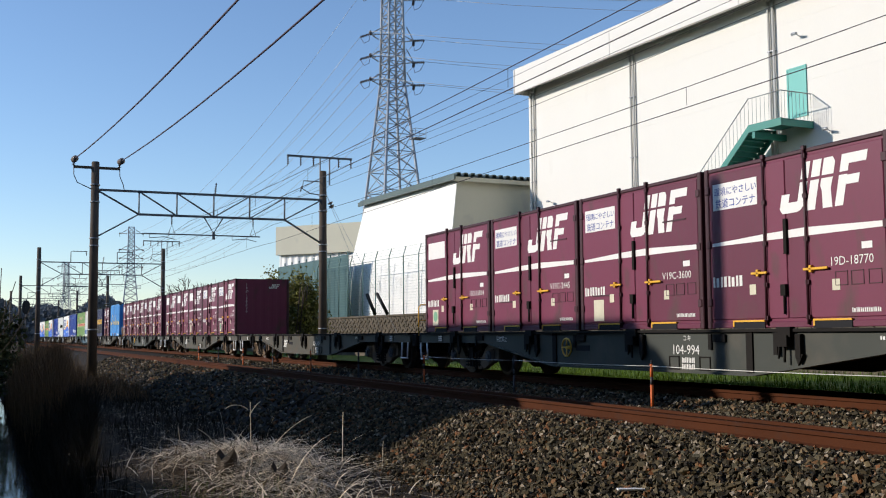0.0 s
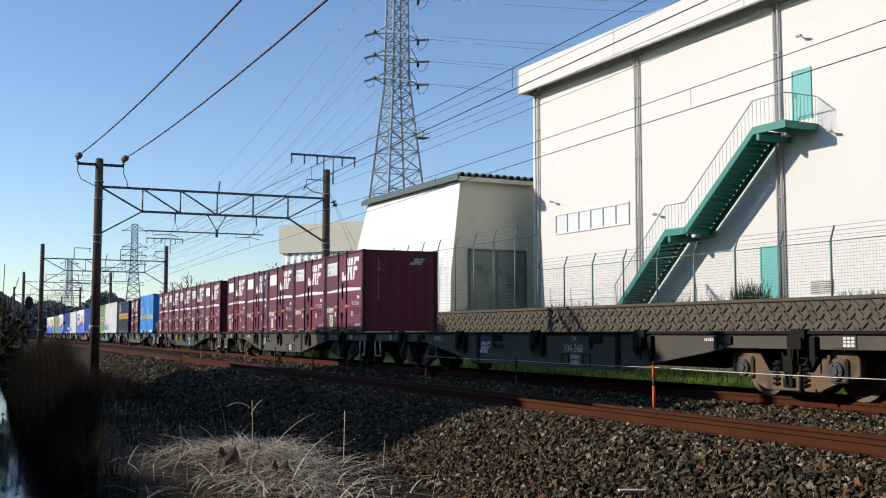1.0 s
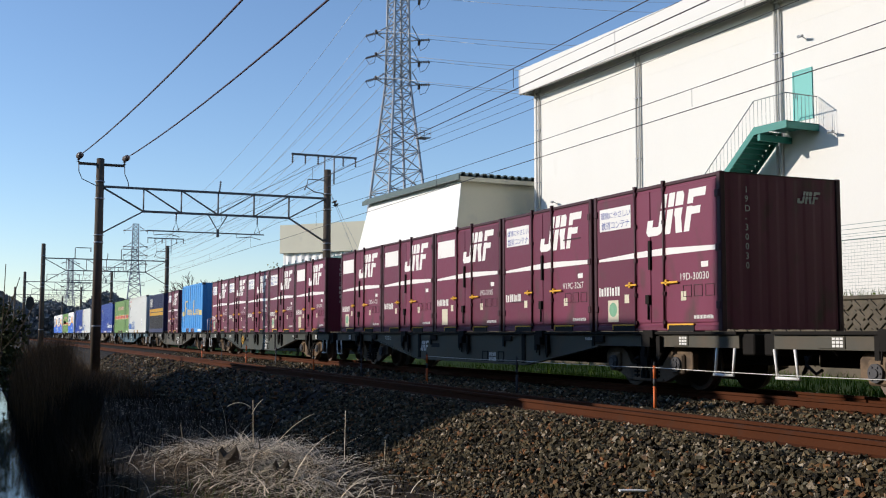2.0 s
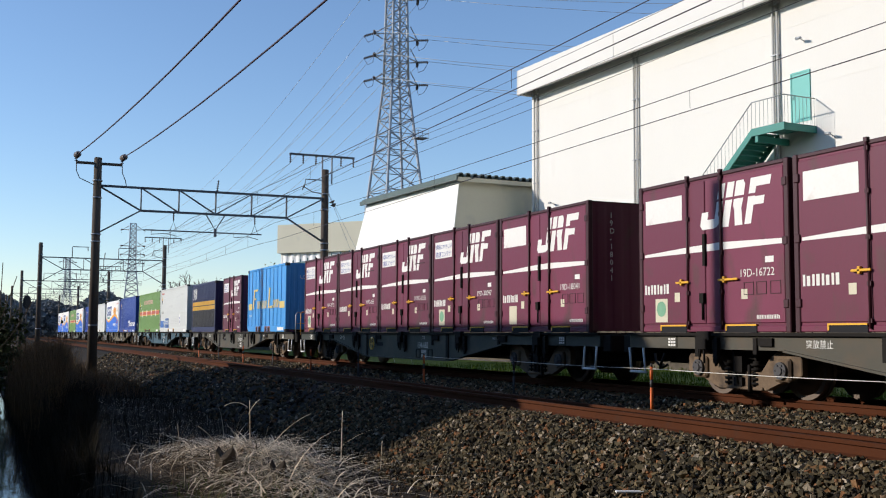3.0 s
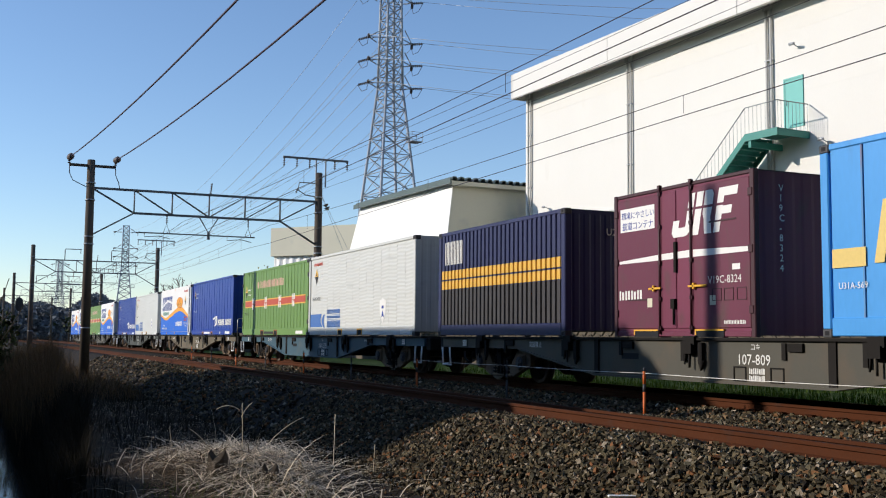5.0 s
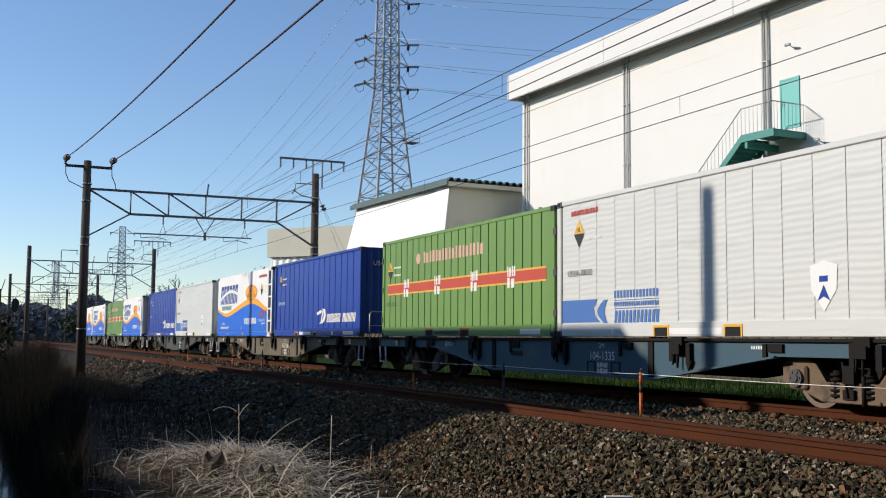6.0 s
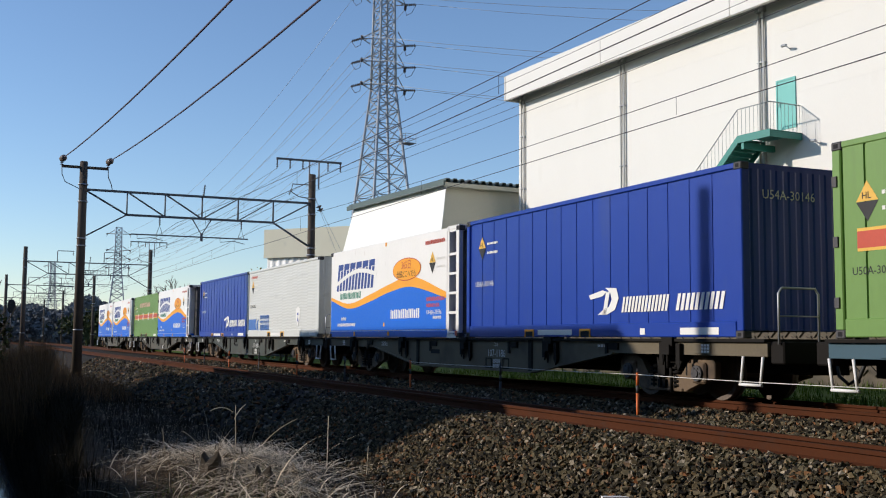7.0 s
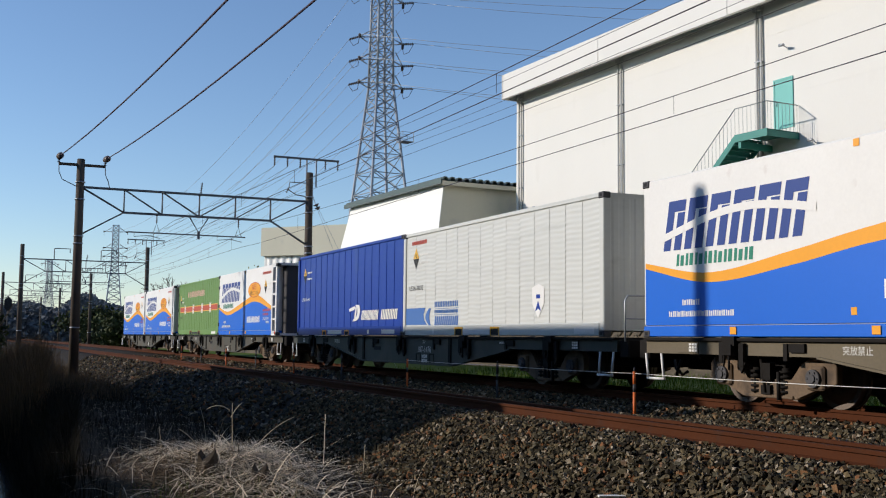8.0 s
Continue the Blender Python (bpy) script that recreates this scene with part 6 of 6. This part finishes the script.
def blades(name, label, roots, length, width, bend, material, lean=None, category="plants", segs=4, flat=0.0, droop=1.0):
    """Tapered curved blades, each a strip of triangles, from arrays of roots."""
    n = len(roots)
    a = RNG.uniform(0, 2 * math.pi, n)
    L = length * RNG.uniform(0.5, 1.15, n)
    out = np.stack([np.cos(a), np.sin(a), np.zeros(n)], 1)
    side = np.stack([-np.sin(a), np.cos(a), np.zeros(n)], 1)
    b = bend * RNG.uniform(0.3, 1.3, n)
    rows = []
    for k in range(segs + 1):
        u = k / segs
        ang = flat + b * u
        # integrate a bent stem
        rise = L * np.where(np.abs(b) > 1e-3, (np.sin(flat + b * u) - np.sin(flat)) / np.maximum(b, 1e-3), u) * 1.0
        reach = L * np.where(np.abs(b) > 1e-3, (np.cos(flat) - np.cos(flat + b * u)) / np.maximum(b, 1e-3), 0)
        # stem starts upright when flat is 0
        c = roots + out * reach[:, None] * droop + np.array([0, 0, 1.0]) * rise[:, None]
        if lean is not None:
            c = c + np.array(lean) * (u * u) * L[:, None]
        w = width * (1 - 0.85 * u)
        rows.append(c - side * w / 2)
        rows.append(c + side * w / 2)
    v = np.stack(rows, 1)
    m = 2 * (segs + 1)
    f = []
    for k in range(segs):
        f += [(2 * k, 2 * k + 1, 2 * k + 3), (2 * k, 2 * k + 3, 2 * k + 2)]
    f = np.array(f)[None] + (np.arange(n) * m)[:, None, None]
    return tagged(soup(name, v.reshape(-1, 3), f.reshape(-1, 3), material), label, category, kind="stuff")


def on_ground(n, x0, x1, y0, y1, gauss=False):
    if gauss:
        x, y = RNG.normal((x0 + x1) / 2, (x1 - x0) / 4, n), RNG.normal((y0 + y1) / 2, (y1 - y0) / 4, n)
    else:
        x, y = RNG.uniform(x0, x1, n), RNG.uniform(y0, y1, n)
    return np.stack([x, y, [height(a, b) for a, b in zip(x, y)]], 1)


# heap of cut straw, thick and pale towards the track, thin towards the ditch where shade is put into a duller colour
for k, (nn, fl, bd, ln_) in enumerate(((1250, 1.3, 0.8, 0.9), (240, 1.05, 1.3, 0.8), (30, 0.5, 2.2, 1.0))):
    p = on_ground(nn, 2.7, 4.45, 11.2, 17.2, True)
    p[:, 2] += RNG.uniform(-0.02, 0.14, len(p))
    blades("straw_heap", "heap of pale cut dry grass beside the track", p, ln_, 0.017, bd, M_STRAW, flat=fl, category="dry grass", segs=6, droop=1.2)
# the ditch side takes the reed colour to stand for straw in shade
p = on_ground(420, 1.7, 3.4, 11.0, 17.0, True)
p[:, 2] += RNG.uniform(-0.02, 0.14, len(p))
blades("straw_fringe", "thin edge of the straw heap, shade put into its dull colour", p, 0.8, 0.013, 1.0, M_REED, flat=1.1, category="dry grass", segs=6)
p = on_ground(90, 1.7, 3.4, 11.0, 17.0, True)
p[:, 2] += RNG.uniform(0.0, 0.14, len(p))
blades("loose_straw", "loose pale straws across the weeds", p, 0.9, 0.013, 1.1, M_STRAW, flat=1.1, category="dry grass", segs=6)
p = on_ground(1000, 2.2, 4.6, 11.0, 18.0, True)
p[:, 2] += RNG.uniform(-0.02, 0.05, len(p))
blades("straw_litter", "flat litter of dull broken straw", p, 0.5, 0.014, 0.5, M_REED, flat=1.35, category="dry grass", segs=3)
p = on_ground(30, 1.9, 4.5, 10.5, 18.5, True)
blades("straw_stalks", "dry bent stalks standing out of the straw", p, 0.7, 0.007, 1.9, M_STRAW, category="dry grass", segs=6)
p = on_ground(900, 2.0, 3.6, 11.0, 13.5)
blades("green_tuft", "small green grass tuft in the straw", p[:300], 0.22, 0.008, 1.2, M_GRASS, category="grass")
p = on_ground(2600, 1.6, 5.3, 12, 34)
blades("short_weeds", "short dry weeds on dark soil", p, 0.28, 0.007, 1.6, M_SHADEWEED, category="weeds")
# reeds and weeds on the ditch bank
p = on_ground(7000, 1.0, 3.2, 23, 43)
p = p[p[:, 0] < 0.073 * p[:, 1]]
blades("bank_reeds", "tall reddish dry reeds on the ditch bank", p, 1.75, 0.014, 0.5, M_REED, category="reeds", segs=4)
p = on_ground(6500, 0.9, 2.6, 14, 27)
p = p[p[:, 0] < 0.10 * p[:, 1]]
blades("bank_weeds", "dense weeds along the ditch bank, coloured dark for shade", p, 0.95, 0.012, 1.0, M_SHADEWEED, category="weeds")
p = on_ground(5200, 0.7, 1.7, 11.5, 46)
blades("ditch_weeds", "weeds hanging over the ditch, coloured dark for shade", p, 0.6, 0.012, 1.7, M_SHADEWEED, category="weeds")
p = on_ground(2600, 1.5, 3.6, 41.5, 52)
blades("sunlit_reeds", "reddish-brown dry reeds in the sun by the pole", p, 1.5, 0.016, 0.6, M_REED, category="reeds", segs=4)
p = on_ground(1800, 1.5, 3.4, 40, 64)
blades("far_reeds", "dry grass along the line further off", p, 1.0, 0.02, 0.8, M_REED, category="reeds")
p = on_ground(5200, 2.4, 4.9, 33, 72)
blades("verge_weeds", "dry brown weeds on the verge", p, 0.75, 0.016, 1.1, M_REED, category="weeds")
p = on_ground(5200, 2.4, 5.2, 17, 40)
blades("low_weeds", "low weeds on shaded soil, the shade put into their colour", p, 0.34, 0.009, 1.7, M_SHADEWEED, category="weeds")
p = on_ground(1500, 2.4, 5.2, 17, 33)
blades("broken_straw", "scattered broken straw on dark soil", p, 0.4, 0.008, 0.7, M_STRAW, flat=1.3, category="dry grass", segs=3)
# grass strip beyond the far track
p = on_ground(15000, 13.3, 17.5, 9, 30)
p[:, 2] += 0.02
blades("grass_strip", "bright green spring grass beyond the far track", p, 0.17, 0.012, 0.9, M_GRASS, category="grass", segs=3)
p = on_ground(6000, 14, 25, 8, 40)
blades("grass_field", "green grass below the retaining wall", p, 0.28, 0.03, 0.9, M_GRASS, category="grass", segs=2)
bm = B()
bx(bm, 13.7, 26.0, -20, 120, -0.5, -0.36)
tagged(part("grass_ground", bm, M_GRASS), "green grass strip at the foot of the wall", "grass", kind="structure")
# weeds on top of the wall
wt = RNG.uniform(0, 1, (1500, 2))
q = np.stack([25.75 + 0.7 * wt[:, 0], 14 + 36 * wt[:, 1], np.full(1500, 2.05)], 1)
q = q[(np.sin(q[:, 1] * 1.7) + np.sin(q[:, 1] * 0.63 + 1)) > -0.5]
o = blades("wall_weeds", "low green weeds along the top of the wall", q, 0.32, 0.02, 1.2, M_GRASS, category="weeds", segs=3)
o.matrix_basis = W
q = np.stack([RNG.normal(26.4, 0.22, 260), RNG.normal(28.2, 0.38, 260), np.full(260, 2.0)], 1)
o = blades("wall_bush", "small green bush by the fence", q, 0.85, 0.035, 1.1, M_LEAF, category="bush", segs=3)
o.matrix_basis = W


def stems(name, label, specs, r, material, category):
    th = thing(name, label, category)
    for pts in specs:
        bm = B()
        path(bm, pts, r * 0.5, 5)
        part("stem", bm, material, th)
    return th


def arc(p, way, length, droop, n=8):
    p, d = Vector(p), Vector(way).normalized()
    out = [p.copy()]
    for k in range(n):
        d = (d + Vector((0, 0, -droop / n))).normalized()
        p = p + d * length / n
        out.append(p.copy())
    return out


stems("dry_stalks", "long bare dry stalks arching over the straw heap", [
    arc((3.55, 14.8, -0.75), (-0.02, 0, 1), 0.75, 0.3), arc((3.5, 14.8, -0.1), (-0.5, 0, 0.5), 0.35, 1.4), arc((3.52, 14.8, -0.2), (0.3, 0.2, 0.6), 0.3, 0.8),
    arc((3.95, 15.2, -0.7), (0.55, -0.1, 0.8), 0.75, 0.7), arc((3.1, 14.6, -0.7), (-0.4, 0, 0.9), 0.5, 0.9), arc((3.2, 14.4, -0.7), (0.6, 0, 0.6), 0.6, 1.8),
    arc((2.6, 14.8, -0.75), (-0.12, 0, 1), 0.45, 0.2), arc((4.95, 15.0, -0.95), (0.02, 0, 1), 0.75, 0.05), arc((5.2, 14.0, -0.95), (0.05, 0, 1), 0.4, 0.1),
    arc((2.9, 15.2, -0.7), (0.7, 0, 0.4), 0.8, 1.6), arc((2.5, 14.0, -0.75), (0.7, 0.1, 0.5), 0.7, 1.7), arc((3.9, 14.0, -0.75), (-0.7, 0, 0.5), 0.7, 1.7)], 0.011, M_STRAW, "dry stalks")
stems("bare_twigs", "thin bare twigs beside the ditch", [
    arc((0.22, 16, -1.4), (0.02, 0, 1), 3.3, 0.05, 10), arc((0.25, 16, 1.0), (0.3, 0, 0.8), 0.75, -0.3), arc((0.24, 16, 0.65), (0.5, 0, 0.5), 0.85, -0.7), arc((0.25, 16, 0.9), (0.2, 0, 0.3), 0.5, 0.2)], 0.012, M_BARK, "twigs")

# stumps in the straw
for x, y, r, h in ((2.95, 13.6, 0.12, 0.27), (3.45, 12.9, 0.1, 0.2)):
    bm = B()
    n = 12
    ring = []
    for j, (z, k) in enumerate(((-0.1, 1.25), (h * 0.4, 1.0), (h, 0.9))):
        ring.append([bm.verts.new((x + r * k * (1 + 0.18 * math.sin(3.1 * i + j)) * math.cos(2 * math.pi * i / n), y + r * k * (1 + 0.15 * math.cos(2.3 * i)) * math.sin(2 * math.pi * i / n),
                                   height(x, y) + z + (0.09 * math.sin(5.3 * i) if j == 2 else 0))) for i in range(n)])
    for a, b in zip(ring, ring[1:]):
        for i in range(n):
            bm.faces.new((a[i], a[(i + 1) % n], b[(i + 1) % n], b[i]))
    bm.faces.new(ring[-1])
    tagged(part("tree_stump", bm, M_BARK), "splintered dark tree stump in the straw", "stump")

# stakes with a rope between the tracks
rope_pts = []
for k, y in enumerate([8.6, 13.95, 18.6, 23.2, 27.9, 32.5, 37.2, 41.8, 46.5, 51]):
    st = thing("rope_stake", "orange and black painted steel stake in the ballast", "stake", pose(9.68, y, 0), group="stakes between the tracks")
    for a, b, m in ((-0.35, 0.12, M_ORANGE if k % 2 else M_DARKSTEEL), (0.12, 0.24, M_DARKSTEEL), (0.24, 0.44, M_ORANGE if k % 2 else M_DARKSTEEL)):
        bm = B()
        tube(bm, (0, 0, a), (0, 0, b), 0.026, 8)
        part("section", bm, m, st)
    bm = B()
    tube(bm, (0, 0, 0.44), (0, 0, 0.5), 0.018, 8, 0.01)
    tube(bm, (-0.03, 0, 0.4), (0.03, 0, 0.4), 0.012, 6)
    part("rope_eye", bm, M_DARKSTEEL, st)
    rope_pts.append((9.68, y, 0.41))
bm = B()
for p, q in zip(rope_pts[:3], rope_pts[1:4]):
    path(bm, sag(p, q, 0.015, 4), 0.0055, 6)
tagged(part("safety_rope", bm, M_ROPE), "thin white twisted rope along the stakes", "rope")


# signal beside the third gantry, white board on the stones
sig = thing("railway_signal", "round black railway signal head on a slim mast", "signal", pose(4.95, 128, 0))
bm = B()
tube(bm, (0, 0, -1.2), (0, 0, 5.2), 0.07, 10)
part("mast", bm, M_DARKSTEEL, sig)
bm = B()
prism(bm, [(-0.42, 3.9), (-0.42, 4.7), (-0.2, 5.05), (0.2, 5.05), (0.42, 4.7), (0.42, 3.9), (0.2, 3.55), (-0.2, 3.55)], "y", -0.16, -0.1)
part("backplate", bm, M_BLACK, sig)
for z in (3.95, 4.35, 4.7):
    bm = B()
    tube(bm, (0, -0.16, z), (0, -0.42, z), 0.14, 12)
    part("hood", bm, M_BLACK, sig)
bm = B()
bx(bm, -0.16, 0.16, -0.04, 0.04, 0, 0.02)
bd = tagged(part("white_board", bm, M_WHITE, None, bevel=0.004), "small white painted board lying on the ballast", "board")
bd.matrix_basis = pose(5.9, 8.85, -0.60, 0, 0, -22)


# ---- shrubs, trees and the far wood ----
def leaf_cloud(n, centres, spread, size):
    c = np.array(centres)[RNG.integers(0, len(centres), n)]
    p = c + RNG.normal(size=(n, 3)) * np.array(spread)
    tri = np.array([(-0.5, 0, 0), (0.5, -0.1, 0), (0.1, 0.9, 0.1), (0.4, 0.6, -0.1)]) * size
    v = tri[None] * RNG.uniform(0.5, 1.3, (n, 1, 1))
    v = np.einsum("nij,nkj->nki", spin(n), v) + p[:, None, :]
    f = np.array([(0, 1, 2), (1, 3, 2)])[None] + (np.arange(n) * 4)[:, None, None]
    return v.reshape(-1, 3), f.reshape(-1, 3)


def shrub(name, label, x, y, z, r, h, n, leaf, material, category="shrub"):
    th = thing(name, label, category)
    cs = [(x + r * 0.6 * RNG.normal(), y + r * 0.6 * RNG.normal(), z + h * (0.15 + 0.75 * RNG.random())) for _ in range(14)]
    v, f = leaf_cloud(n, cs, (r * 0.28, r * 0.28, h * 0.11), leaf)
    soup("foliage", v, f, material, th)
    for k in range(6):
        bm = B()
        pts = arc((x + 0.2 * r * RNG.normal(), y + 0.2 * r * RNG.normal(), z - 0.2), (0.25 * RNG.normal(), 0.25 * RNG.normal(), 1), h * 0.95, 0.1)
        path(bm, pts, 0.03, 5)
        part("stem", bm, M_BARK, th)


shrub("bamboo_clump", "yellow-green bamboo clump by the railway pole", 15.5, 54.5, -0.4, 1.0, 4.4, 9000, 0.14, M_BAMBOO, "bamboo")
for x, y, r, h in ((18, 118, 2.6, 4.2), (19.5, 126, 3.0, 5.0), (17.5, 136, 2.8, 4.8), (21, 110, 2.5, 3.8), (22.5, 100, 2.4, 3.6), (17, 150, 3, 5)):
    shrub("line_shrub", "brown-green winter shrub beside the line", x, y, -0.6, r, h, 2600, 0.42, M_LEAF)
shrub("ditch_evergreen", "dark evergreen bush beside the ditch", 0.0, 42, -1.2, 1.0, 3.2, 3000, 0.16, M_LEAF)
shrub("ditch_evergreen", "dark evergreen bush beside the ditch", -0.2, 33, -1.2, 0.7, 2.2, 2200, 0.13, M_LEAF)


def bare_tree(x, y, z, h):
    th = thing("bare_tree", "leafless winter tree with fine spreading branches", "tree")
    rnd = random.Random(5)
    bm = B()
    tube(bm, (x, y, z), (x, y, z + h * 0.36), 0.34, 8, 0.24)
    part("trunk", bm, M_BARK, th)
    fine = B()

    def grow(bmx, p, d, length, r, level):
        q = p + d * length
        tube(bmx, p, q, r, 4 if level < 3 else 3, r * 0.65)
        if level == 5:
            return
        for _ in range(3 if level < 4 else 2):
            e = (d + 0.75 * Vector((rnd.uniform(-1, 1), rnd.uniform(-1, 1), rnd.uniform(-0.55, 0.75)))).normalized()
            grow(bmx if level < 2 else fine, q, e, length * rnd.uniform(0.6, 0.85), r * 0.62, level + 1)

    for k in range(5):
        bm = B()
        a = 2 * math.pi * k / 5
        grow(bm, Vector((x, y, z + h * (0.26 + 0.02 * k))), Vector((0.75 * math.cos(a), 0.75 * math.sin(a), 0.75)).normalized(), h * 0.17, 0.2, 1)
        part("limb", bm, M_BARK, th)
    tagged(part("twig_crown", fine, M_BARK, th, "fine bare twigs"), kind="stuff")


bare_tree(28.0, 151, -0.5, 12.6)

# low wooded hill at the end of the straight
n = 56000
ang = RNG.uniform(-0.12, 0.62, n)
dist = RNG.uniform(225, 330, n)
hh = 8.2 + 1.6 * np.sin(ang * 23) + 1.6 * np.sin(ang * 61 + 1) + 1.0 * np.sin(ang * 140)
zz = -1 + hh * (dist / 270) * RNG.uniform(0, 1, n) ** 0.6
c = np.stack([np.sin(ang) * dist, np.cos(ang) * dist, zz], 1)
tri = np.array([(-0.5, 0, 0), (0.5, -0.1, 0), (0.1, 0.9, 0.1), (0.4, 0.6, -0.1)]) * 1.15
v = np.einsum("nij,nkj->nki", spin(n), tri[None] * RNG.uniform(0.4, 1.2, (n, 1, 1))) + c[:, None, :]
f = np.array([(0, 1, 2), (1, 3, 2)])[None] + (np.arange(n) * 4)[:, None, None]
tagged(soup("far_wood", v.reshape(-1, 3), f.reshape(-1, 3), M_HAZYWOOD), "distant wooded hill at the end of the line, haze put into its colour", "woods", kind="stuff")
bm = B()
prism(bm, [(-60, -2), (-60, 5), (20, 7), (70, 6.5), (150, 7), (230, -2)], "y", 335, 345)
tagged(part("far_ridge", bm, M_HAZYWOOD), "low distant ridge behind the wood, tinted blue-grey for haze", "hill", kind="structure")

# ---- herringbone blocks of the retaining wall ----
bm = B()
prism(bm, [(-0.20, -0.075), (0.16, -0.075), (0.20, 0.075), (-0.16, 0.075)], "x", -0.045, 0.02)
block_me = mesh_of("wall_block", bm, M_BLOCK, 0.012)
rest_v, rest_f = [], []
cells = [(y, z, s) for iz, z in enumerate((0.12, 0.40, 0.68, 0.96, 1.24, 1.52, 1.80)) for iy, s in [(k, 1 if (k + iz) % 2 else -1) for k in range(190)] for y in [14 + 0.3 * iy + 0.15 * (iz % 2)]]
near_cells = [c for c in cells if c[1] > 1.1 and 20 < c[0] < 51][:300]
chosen = set(near_cells)
for y, z, s in near_cells:
    o = new("wall_block", block_me)
    o.parent = wall
    o.matrix_basis = pose(QW + 0.05, y, z, 42 * s, 0, 0)
vs = [vv.co.copy() for vv in block_me.vertices]
fs = [tuple(pp.vertices) for pp in block_me.polygons]
for y, z, s in cells:
    if (y, z, s) in chosen:
        continue
    m = pose(QW + 0.05, y, z, 42 * s, 0, 0)
    o = len(rest_v)
    rest_v += [tuple(m @ vv) for vv in vs]
    rest_f += [tuple(i + o for i in ff) for ff in fs]
tagged(raw("wall_blocks_rest", rest_v, rest_f, M_BLOCK, wall), kind="stuff")

motions()
